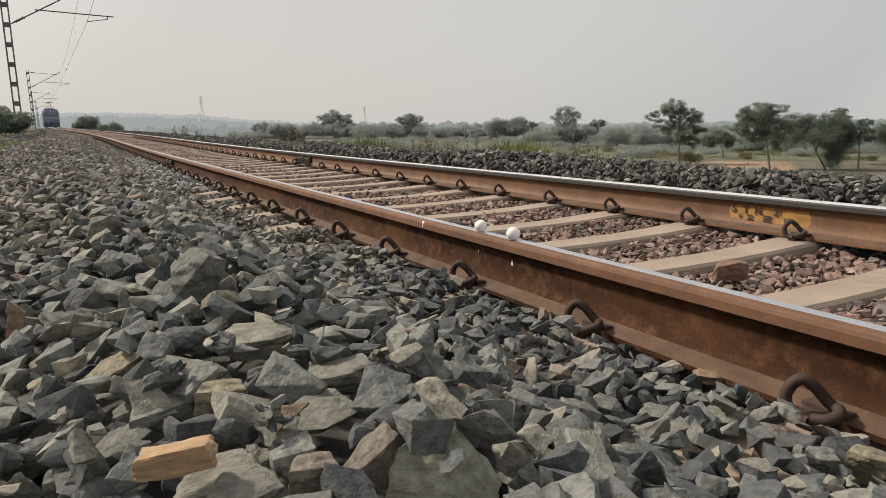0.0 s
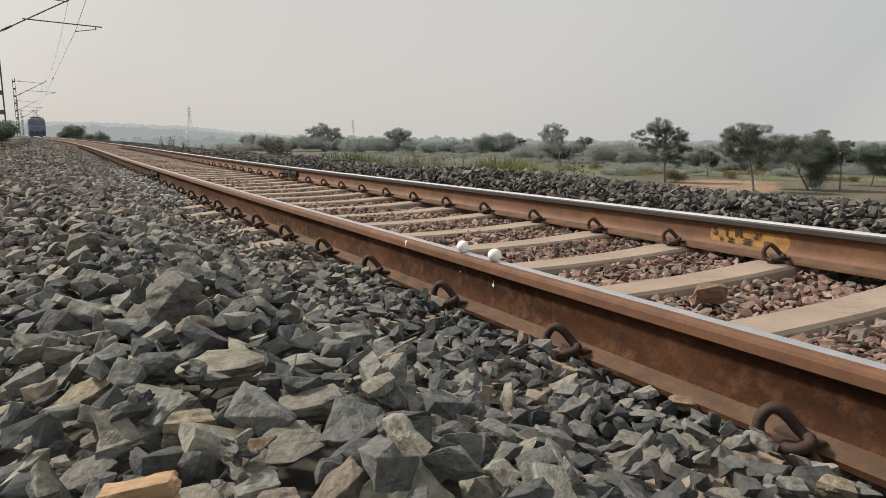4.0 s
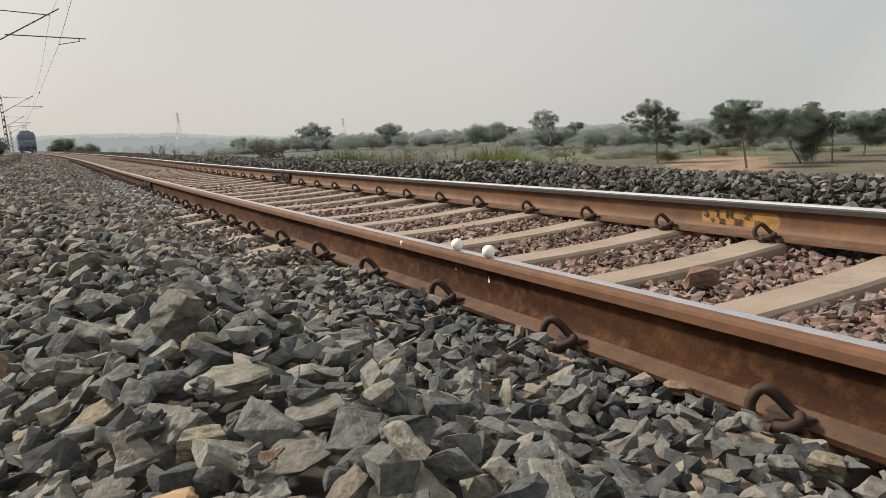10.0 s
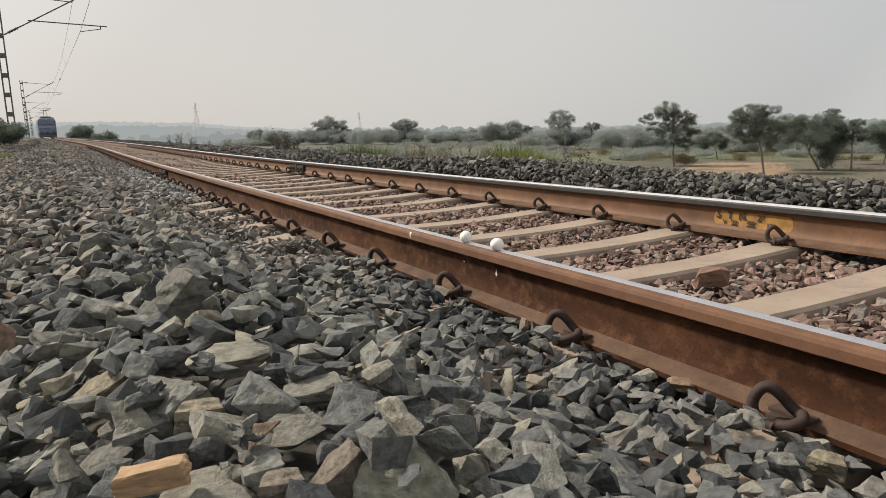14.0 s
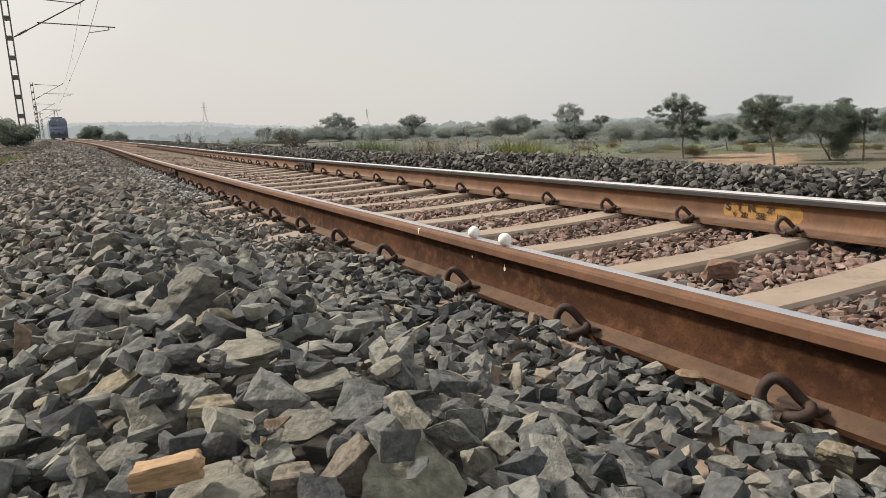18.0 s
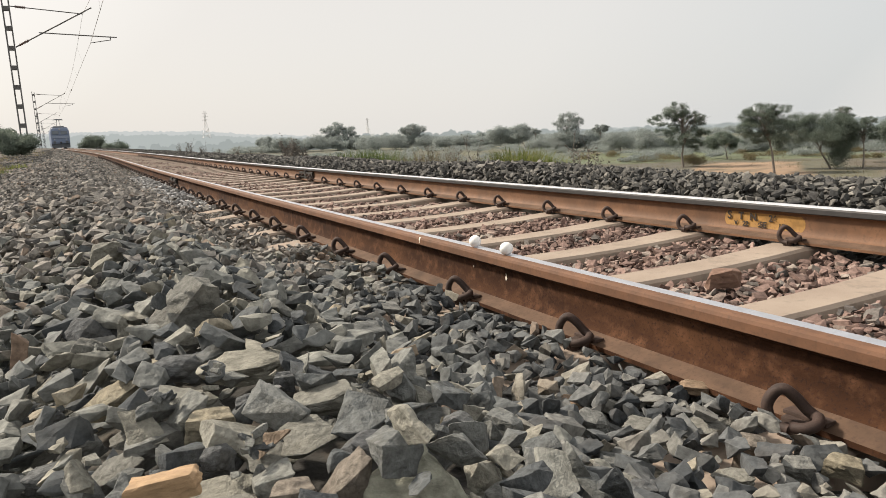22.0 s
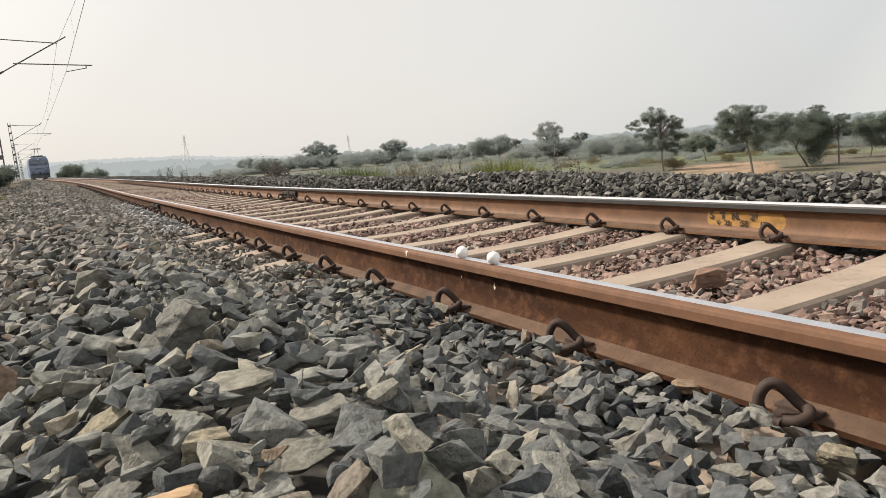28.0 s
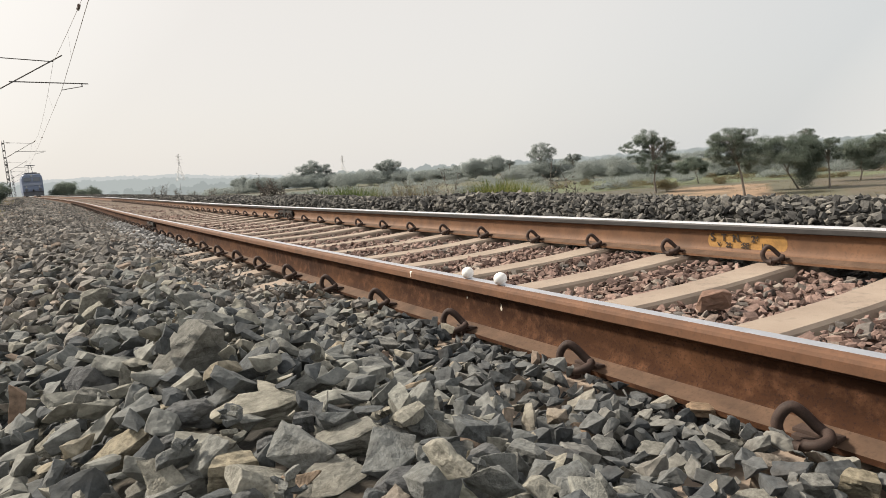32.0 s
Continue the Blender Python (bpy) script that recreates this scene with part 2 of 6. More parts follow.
M_LEAF = leaf_material("dusty_green_leaves", [(0, (0.135, 0.17, 0.14)), (0.5, (0.165, 0.20, 0.165)), (1, (0.195, 0.226, 0.185))])
# foliage farther off: haze put into the leaf colours, paler with distance
M_LEAF2 = leaf_material("haze_paled_leaves", [(0, (0.25, 0.285, 0.275)), (0.6, (0.285, 0.315, 0.30)), (1, (0.315, 0.338, 0.32))])
M_LEAF3 = leaf_material("haze_greyed_leaves", [(0, (0.29, 0.33, 0.32)), (0.6, (0.325, 0.36, 0.348)), (1, (0.36, 0.39, 0.374))])
M_GRASS = leaf_material("yellow_green_grass", [(0, (0.065, 0.09, 0.022)), (0.5, (0.13, 0.155, 0.045)), (1, (0.23, 0.225, 0.095))])
M_SHRUB = leaf_material("dark_green_shrub", [(0, (0.05, 0.075, 0.03)), (0.6, (0.09, 0.12, 0.05)), (1, (0.14, 0.165, 0.07))])
M_DRY = leaf_material("dry_grass", [(0, (0.12, 0.10, 0.06)), (0.6, (0.20, 0.165, 0.105)), (1, (0.14, 0.145, 0.065))])
# haze before the distant train put into its colours, contrasts flattened
M_TRAIN = plain("blue_train_paint", (0.145, 0.187, 0.28), 0.5, 0.0, 0.15, 1.2)
M_BAND = plain("haze_muted_band", (0.23, 0.27, 0.36), 0.55, 0.0, 0.1, 1.5)
M_ROOF = plain("dark_grey_roof", (0.10, 0.11, 0.13), 0.7, 0.0, 0.2, 2)
M_GLASS = plain("haze_paled_windscreen", (0.12, 0.14, 0.17), 0.25, 0.0, 0.1, 2)
M_LAMP = plain("lamp_lens", (0.36, 0.38, 0.40), 0.2, 0.0, 0.05, 5)
M_TOWER = plain("pale_tower_steel", (0.75, 0.75, 0.76), 0.8, 0.2, 0.1, 1)
M_SLAB = stone("pale_grey_stone", [(0.0, (0.20, 0.20, 0.183)), (1.0, (0.29, 0.28, 0.235))], True, dust=(0.26, 0.235, 0.18))
M_SLATE = stone("dark_slate_stone", [(0.0, (0.11, 0.115, 0.12)), (1.0, (0.16, 0.165, 0.165))], True)
M_MIDGREY = stone("mid_grey_stone", [(0.0, (0.16, 0.166, 0.162)), (1.0, (0.24, 0.242, 0.225))], True)
M_YELLOW = stone("yellowish_stone", [(0.0, (0.28, 0.25, 0.185)), (1.0, (0.33, 0.295, 0.22))], True, dust=(0.27, 0.26, 0.22))
M_BROWNISH = stone("brownish_grey_stone", [(0.0, (0.22, 0.195, 0.165)), (1.0, (0.27, 0.235, 0.195))], True, dust=(0.19, 0.17, 0.15))
M_ORANGE = stone("orange_brown_stone", [(0.0, (0.26, 0.19, 0.135)), (1.0, (0.30, 0.22, 0.15))], True, dust=(0.28, 0.21, 0.15))
M_ROCK = plain("brown_sandstone", (0.175, 0.108, 0.08), 0.95, 0.0, 0.3, 5, 0.001)
M_TAN = plain("tan_sandstone", (0.36, 0.245, 0.145), 0.95, 0.0, 0.25, 3, 0.001)


# ---- track line ----
GAUGE = 1.743          # between the rails' centres
MID = GAUGE / 2
PITCH = 0.60           # from sleeper to sleeper


def bend(y):
    """How far the line has swung to the side at y."""
    d = max(0.0, y - 20)
    return -5e-4 * d * d if d < 40 else -0.8 - 0.04 * (d - 40)


def climb(y):
    """How far the line has risen at y."""
    return 0.004 * (math.sqrt((y - 11) ** 2 + 36) + y - 11) - 0.006


def turn_at(y):
    return math.atan(1e-3 * min(40.0, max(0.0, y - 20)))


def on_line(x, y, z):
    """A place given beside the straight line, laid on the bent one."""
    return (x + bend(y), y, z + climb(y))


def lerp(points, v):
    for (a, za), (b, zb) in zip(points, points[1:]):
        if v <= b:
            f = min(1, max(0, (v - a) / (b - a)))
            f = f * f * (3 - 2 * f)
            return za + (zb - za) * f
    return points[-1][1]


def ballast_top(x, y):
    """Height of the stones' surface over the rail seat, x from the near rail."""
    k = min(1.0, max(0.0, (y - 1.5) / 1.5))
    if x < -0.07:
        near = [(-9, -1.2), (-3.6, -0.75), (-2.6, -0.5), (-1.75, -0.05), (-1.32, 0.165), (-1.2, 0.205), (-1.08, 0.24), (-0.95, 0.258), (-0.85, 0.232), (-0.74, 0.168), (-0.62, 0.10),
                (-0.5, 0.055), (-0.38, 0.032), (-0.2, 0.012), (-0.07, 0.0)]
        far = [(-9, -0.6), (-3.2, -0.35), (-2.4, -0.12), (-1.85, 0.1), (-1.35, 0.25), (-1.12, 0.29), (-0.85, 0.23), (-0.62, 0.055), (-0.45, -0.02), (-0.2, -0.035), (-0.07, -0.03)]
        away = [(-9, 0.12), (-4, 0.2), (-2.4, 0.25), (-1.85, 0.27), (-1.35, 0.29), (-1.12, 0.28), (-0.85, 0.2), (-0.62, 0.1), (-0.45, 0.045), (-0.2, 0.01), (-0.07, 0.0)]
        k2 = min(1.0, max(0.0, (y - 5.2) / (8 if x < -1 else 2)))
        z = lerp(near, x) * (1 - k) + (lerp(far, x) * (1 - k2) + lerp(away, x) * k2) * k
        z += 0.025 * math.sin(1.7 * y + 0.4) * min(1, max(0, -0.5 - x))
    elif x < GAUGE + 0.07:
        z = -0.04 + 0.012 * math.sin(3 * x + 1.3 * y)
    else:
        far = [(1.8, -0.03), (1.95, 0.0), (2.3, 0.155), (2.55, 0.19), (2.8, 0.17), (3.3, -0.12), (4.0, -0.45), (6, -0.55)]
        z = lerp(far, x) + 0.02 * math.sin(1.1 * y + x) + 0.04 * min(1, max(0, (x - 2) / 0.3))
    return z


def ground_height(x, y):
    """The ground sheet under everything, in world coordinates."""
    d = x - bend(y)
    rise = climb(y) if y < 170 else climb(170) + 0.004 * (y - 170)
    field = -4.0 + 0.006 * max(0.0, min(y, 260) - 120) + 0.5 * noise.noise((x * 0.02, y * 0.02, 3))
    if d < MID:
        z = rise + ballast_top(max(d, -9), y) - (0.06 if d > -2.2 else 0.0) + (0.12 * noise.noise((x * 0.3, y * 0.3, 7)) if d < -2.6 else 0) - 0.03 * max(0, -9 - d)
        return max(z, -2.5 + rise)
    if d < 4.0:
        return rise + ballast_top(d, y) - 0.06
    f = min(1, max(0, (d - 4.5) / 9.0))
    f = f * f * (3 - 2 * f)
    return (rise - 0.51) * (1 - f) + field * f


# ---- mesh helpers ----
def part(name, bm, mat, parent=None, label=""):
    me = bpy.data.meshes.new(name)
    bm.to_mesh(me)
    bm.free()
    for mm in mat if isinstance(mat, (list, tuple)) else [mat]:
        me.materials.append(mm)
    ob = new(name, me)
    ob.parent = parent
    if label:
        ob["label"] = label
    return ob


def smooth(ob):
    ob.data.polygons.foreach_set("use_smooth", [True] * len(ob.data.polygons))
    return ob


def empty(name, m):
    ob = new(name)
    ob.empty_display_size = 0.1
    ob.matrix_basis = m
    return ob


def box(bm, centre, size, bevel=0.0, m=None):
    r = bmesh.ops.create_cube(bm, size=1)
    bmesh.ops.scale(bm, vec=size, verts=r["verts"])
    if bevel:
        edges = list({e for v in r["verts"] for e in v.link_edges})
        r = bmesh.ops.bevel(bm, geom=edges, offset=bevel, segments=2, affect="EDGES", profile=0.7)
        verts = list({v for f in r["faces"] for v in f.verts} | set(r["verts"]))
        island = set(verts)
        todo = list(verts)
        while todo:
            for e in todo.pop().link_edges:
                for v in e.verts:
                    if v not in island:
                        island.add(v)
                        todo.append(v)
        verts = list(island)
    else:
        verts = r["verts"]
    bmesh.ops.transform(bm, matrix=Matrix.Translation(centre) @ (m or Matrix()), verts=verts)
    return verts


def rod(bm, a, b, r, sides=8, r2=None):
    a, b = Vector(a), Vector(b)
    q = (b - a).to_track_quat("Z", "Y").to_matrix().to_4x4()
    bmesh.ops.create_cone(bm, cap_ends=True, segments=sides, radius1=r, radius2=r if r2 is None else r2, depth=(b - a).length,
                          matrix=Matrix.Translation((a + b) / 2) @ q)


def tube(bm, points, radius, sides=8):
    """A round bar along a bent line."""
    points = [Vector(p) for p in points]
    rings, up = [], Vector((0.13, 0.2, 1)).normalized()
    for n, p in enumerate(points):
        d = (points[min(n + 1, len(points) - 1)] - points[max(n - 1, 0)]).normalized()
        s = d.cross(up)
        s = s.normalized() if s.length > 1e-4 else Vector((1, 0, 0))
        up = s.cross(d).normalized()
        rr = radius[n] if isinstance(radius, (list, tuple)) else radius
        rings.append([bm.verts.new(p + rr * (math.cos(2 * math.pi * k / sides) * s + math.sin(2 * math.pi * k / sides) * up)) for k in range(sides)])
    for a, b in zip(rings, rings[1:]):
        for k in range(sides):
            bm.faces.new((a[k], a[(k + 1) % sides], b[(k + 1) % sides], b[k]))
    bm.faces.new(rings[0])
    bm.faces.new(list(reversed(rings[-1])))


def curve_points(ctrl, steps=6):
    """Catmull-Rom through the given places."""
    c = [Vector(p) for p in ctrl]
    c = [2 * c[0] - c[1], *c, 2 * c[-1] - c[-2]]
    out = []
    for p0, p1, p2, p3 in zip(c, c[1:], c[2:], c[3:]):
        for k in range(steps):
            t = k / steps
            out.append(0.5 * (2 * p1 + (p2 - p0) * t + (2 * p0 - 5 * p1 + 4 * p2 - p3) * t * t + (3 * p1 - p0 - 3 * p2 + p3) * t ** 3))
    return out + [c[-2]]


def soup(name, verts, faces, mat, parent=None, sides=3):
    """A mesh from arrays of triangles or quads."""
    me = bpy.data.meshes.new(name)
    verts, faces = np.asarray(verts, np.float32), np.asarray(faces, np.int32)
    me.vertices.add(len(verts))
    me.vertices.foreach_set("co", verts.ravel())
    me.loops.add(faces.size)
    me.loops.foreach_set("vertex_index", faces.ravel())
    me.polygons.add(len(faces))
    me.polygons.foreach_set("loop_start", np.arange(0, faces.size, sides, dtype=np.int32))
    me.update(calc_edges=True)
    me.polygons.foreach_set("use_smooth", np.zeros(len(faces), bool))
    for mm in mat if isinstance(mat, (list, tuple)) else [mat]:
        me.materials.append(mm)
    ob = new(name, me)
    ob.parent = parent
    return ob


# ---- ground ----
def build_ground():
    xs = np.unique(np.concatenate([np.linspace(-1800, -60, 24), np.linspace(-60, -12, 18), np.linspace(-12, -3, 16), np.linspace(-3, 4.5, 46),
                                   np.linspace(4.5, 16, 16), np.linspace(16, 130, 70), np.linspace(130, 1900, 30)]))
    ys = np.unique(np.concatenate([np.linspace(-400, -20, 10), np.linspace(-20, -2, 8), np.linspace(-2, 20, 56), np.linspace(20, 170, 130), np.linspace(170, 3200, 40)]))
    verts = [(x + (bend(min(y, 170)) if abs(x) < 60 else 0), y, 0) for y in ys for x in xs]
    verts = [(x, y, ground_height(x, y)) for x, y, _ in verts]
    w = len(xs)
    faces = [(j * w + i, j * w + i + 1, (j + 1) * w + i + 1, (j + 1) * w + i) for j in range(len(ys) - 1) for i in range(w - 1)]
    ob = soup("ground", verts, faces, M_GROUND, sides=4)
    smooth(ob)
    col = ob.data.color_attributes.new("soil_and_gap_shade", "FLOAT_COLOR", "POINT")
    values = []
    for x, y, z in verts:
        d = x - bend(y)
        n = noise.noise((x * 0.05, y * 0.05, 1.5)) + 0.5 * noise.noise((x * 0.2, y * 0.2, 4))
        u, v = 0.78 * x + 0.62 * y, 0.62 * x - 0.78 * y      # away from the line and across
        # under the ballast, shade of the gaps between stones is put into the colour
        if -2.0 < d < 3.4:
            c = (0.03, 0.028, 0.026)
        elif d < 14:
            c = (0.072 + 0.02 * n, 0.058 + 0.02 * n, 0.043)
        else:
            c = (0.098 + 0.025 * n, 0.093 + 0.025 * n, 0.066)
            if 58 < u + 3 * n < 83 and -4 < v + 2 * n < 6.5:
                c = (0.27, 0.185, 0.12)
            elif 83 < u + 4 * n < 88:
                c = (0.085, 0.08, 0.055)
            elif 88 <= u + 4 * n < 132 and -28 + 8 * n < v < 20 + 5 * n:
                c = (0.105 + 0.03 * n, 0.128 + 0.03 * n, 0.068)
            elif u > 128 + 6 * n:
                c = (0.115 + 0.02 * n, 0.118 + 0.02 * n, 0.085)
            elif v > 10 + 4 * n:
                c = (0.105 + 0.02 * n, 0.088 + 0.02 * n, 0.068)
        values += [*c, 1.0]
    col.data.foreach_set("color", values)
    tagged(ob, "dry earth embankment and patchwork of grass fields", "ground", kind="structure")


def ground_material():
    m, nt, bsdf = material("earth_and_grass", 0.95)
    at = nt.nodes.new("ShaderNodeAttribute")
    at.attribute_name = "soil_and_gap_shade"
    n1, n2 = noise_tex(nt, 0.35), noise_tex(nt, 9)
    col = mix(nt, at.outputs["Color"], (0.5, 0.5, 0.5), 0.0)
    col = mix(nt, col, (0.06, 0.062, 0.04), contrast(nt, n1, 0.45, 0.75))
    col = mix(nt, col, (0.10, 0.08, 0.06), contrast(nt, n2, 0.55, 0.8))
    nt.links.new(col, bsdf.inputs["Base Color"])
    bump(nt, bsdf, n2, 0.6, 0.03)
    return m


M_GROUND = ground_material()
build_ground()


# ---- distance: hazy ridges far behind everything ----
def backdrop(name, dist, heights, colour, seed, label):
    """A far wooded ridge, round the view, glowing evenly in the colour of haze; heights by bearing in degrees from the
    line.
    """
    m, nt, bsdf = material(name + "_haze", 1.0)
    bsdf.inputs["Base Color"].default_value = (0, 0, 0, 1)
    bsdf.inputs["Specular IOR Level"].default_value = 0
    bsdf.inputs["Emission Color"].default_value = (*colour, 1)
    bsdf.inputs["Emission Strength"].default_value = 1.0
    rng = np.random.default_rng(seed)
    n = 3400
    verts, faces = [], []
    crown = []
    s = dist * radians(-76)
    while s < dist * radians(96):
        r = rng.uniform(1.0, 3.4) * (0.5 + dist / 1500)
        crown.append((s, r, r * rng.uniform(0.3, 1.05)))
        s += r * rng.uniform(0.5, 1.6)
    first = 0
    for k in range(n + 1):
        az = -75 + 170 * k / n
        top = lerp(heights, az)
        s = dist * radians(az)
        while first < len(crown) - 1 and crown[first][0] < s - 14:
            first += 1
        crowns = max(h * math.sqrt(max(0, 1 - ((s - c) / r) ** 2)) for c, r, h in crown[first:first + 14]) + 1.1 * noise.noise((s / 2.4, seed, 9)) + 0.7 * noise.noise((s / 0.9, seed, 3))
        x, y = dist * math.sin(radians(az)), dist * math.cos(radians(az))
        verts += [(x, y, -30), (x, y, top + crowns)]
        if k:
            i = 2 * k
            faces.append((i - 2, i, i + 1, i - 1))
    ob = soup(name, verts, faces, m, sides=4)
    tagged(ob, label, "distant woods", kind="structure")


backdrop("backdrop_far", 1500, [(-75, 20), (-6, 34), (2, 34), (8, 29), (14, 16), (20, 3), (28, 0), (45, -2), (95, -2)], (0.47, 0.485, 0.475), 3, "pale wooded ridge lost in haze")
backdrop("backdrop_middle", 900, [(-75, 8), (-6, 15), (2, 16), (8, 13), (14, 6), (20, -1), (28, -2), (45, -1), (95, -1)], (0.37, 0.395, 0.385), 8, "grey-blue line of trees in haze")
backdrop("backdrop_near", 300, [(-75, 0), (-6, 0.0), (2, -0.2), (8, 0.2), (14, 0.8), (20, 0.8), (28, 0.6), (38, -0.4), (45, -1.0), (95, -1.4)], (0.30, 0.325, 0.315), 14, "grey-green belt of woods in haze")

# ---- rails ----
HALF = [(0.075, 0.0), (0.075, 0.0115), (0.046, 0.018), (0.024, 0.027), (0.012, 0.042), (0.0083, 0.07), (0.0083, 0.110), (0.012, 0.125), (0.033, 0.135),
        (0.0362, 0.139), (0.0355, 0.159), (0.0325, 0.1665), (0.026, 0.1705), (0.012, 0.172)]
PROFILE = HALF + [(-x, z) for x, z in reversed(HALF)]


def rail(x0, y0, y1, shiny, label, dark=(), rust=M_RUST, top=M_STEEL):
    ys = [y0]
    while ys[-1] < y1:
        ys.append(min(y1, ys[-1] + (0.5 if ys[-1] < 25 else 2.0)))
    verts = [on_line(x0 + x, y, z) for y in ys for x, z in PROFILE]
    k = len(PROFILE)
    bm = bmesh.new()
    vs = [bm.verts.new(v) for v in verts]
    for j in range(len(ys) - 1):
        for i in range(k):
            f = bm.faces.new((vs[j * k + i], vs[j * k + (i + 1) % k], vs[(j + 1) * k + (i + 1) % k], vs[(j + 1) * k + i]))
            if i in shiny:
                f.material_index = 1
            elif i in dark:
                f.material_index = 2
            elif i in (8, 9, 14, 15, 16, 17):
                f.material_index = 4
            elif i in (1, 2, 3, 24, 25):
                f.material_index = 3
            f.smooth = i in (2, 3, 4, 5, 6, 7, 20, 21, 22, 23, 24, 25)
    bm.faces.new(vs[:k])
    bm.faces.new(list(reversed(vs[-k:])))
    bmesh.ops.recalc_face_normals(bm, faces=bm.faces)
    ob = part("rail", bm, [rust, top, M_DARKHEAD, M_FOOT, M_HEAD])
    return tagged(ob, label, "rail", group="running rails", kind="structure")


JOINT_N, JOINT_F = 9.33, 8.80
TOP = {10, 11, 12, 13}
near_rail = rail(0, -6, JOINT_N - 0.004, TOP, "rust-brown steel rail with a polished running edge")
rail(0, JOINT_N + 0.004, 185, TOP, "rust-brown steel rail beyond the bolted joint")
far_rail = rail(GAUGE, -6, JOINT_F - 0.004, {11, 12, 13, 14, 15}, "rusty steel rail with a dark greasy head", {16, 17, 18}, M_RUST2, M_STEEL2)
rail(GAUGE, JOINT_F + 0.004, 185, {11, 12, 13, 14, 15}, "rusty steel rail beyond the bolted joint", {16, 17, 18}, M_RUST2, M_STEEL2)


def fishplate(x0, y0, side):
    """A joint bar with its bolts against a rail's web."""
    e = empty("fishplate", pose(*on_line(x0 + side * 0.02, y0, 0.075)))
    bm = bmesh.new()
    box(bm, (side * 0.008, 0, 0), (0.03, 0.62, 0.085), 0.006)
    bar = part("bar", bm, M_BLACK, e)
    for k in (-0.24, -0.1, 0.1, 0.24):
        bm = bmesh.new()
        rod(bm, (side * 0.02, k, 0), (side * 0.042, k, 0), 0.019, 6)
        rod(bm, (side * 0.042, k, 0), (side * 0.055, k, 0), 0.011, 8)
        part("bolt", bm, M_IRON, bar, "hexagonal bolt head")
    bm = bmesh.new()
    box(bm, (side * 0.012, 0.0, -0.005), (0.04, 0.07, 0.125), 0.004)
    part("insulating_block", bm, M_BLACK, e)
    tagged(e, "black bolted joint bar on the rail web", "fishplate", group="rail joints")


for x0, y0 in ((0, JOINT_N), (GAUGE, JOINT_F)):
    fishplate(x0, y0, -1)
    fishplate(x0, y0, 1)


# ---- sleepers with their spring clips ----
def sleeper_mesh():
    stations = [(-1.375, 0.085, -0.055), (-1.36, 0.09, -0.035), (-1.15, 0.095, -0.02), (-0.99, 0.095, -0.006), (-0.75, 0.093, -0.006), (-0.55, 0.09, -0.016),
                (-0.3, 0.086, -0.024), (0, 0.085, -0.026)]
    stations += [(-x, w, z) for x, w, z in reversed(stations[:-1])]
    bm = bmesh.new()
    rings = []
    for x, w, z in stations:
        sect = [(-w - 0.03, -0.22), (w + 0.03, -0.22), (w + 0.004, z - 0.012), (w - 0.008, z), (-w + 0.008, z), (-w - 0.004, z - 0.012)]
        rings.append([bm.verts.new((x, a, b)) for a, b in sect])
    for a, b in zip(rings, rings[1:]):
        for k in range(6):
            bm.faces.new((a[k], a[(k + 1) % 6], b[(k + 1) % 6], b[k]))
    bm.faces.new(rings[0])
    bm.faces.new(list(reversed(rings[-1])))
    bmesh.ops.recalc_face_normals(bm, faces=bm.faces)
    return bm


CLIP = [(-0.020, 0.118, 0.010), (0.015, 0.120, 0.012), (0.036, 0.124, 0.024), (0.044, 0.126, 0.047), (0.032, 0.120, 0.071), (0.012, 0.110, 0.081), (-0.010, 0.095, 0.066),
        (-0.030, 0.083, 0.046), (-0.050, 0.078, 0.036), (-0.070, 0.084, 0.036), (-0.082, 0.101, 0.031), (-0.068, 0.121, 0.025), (-0.034, 0.127, 0.021)]


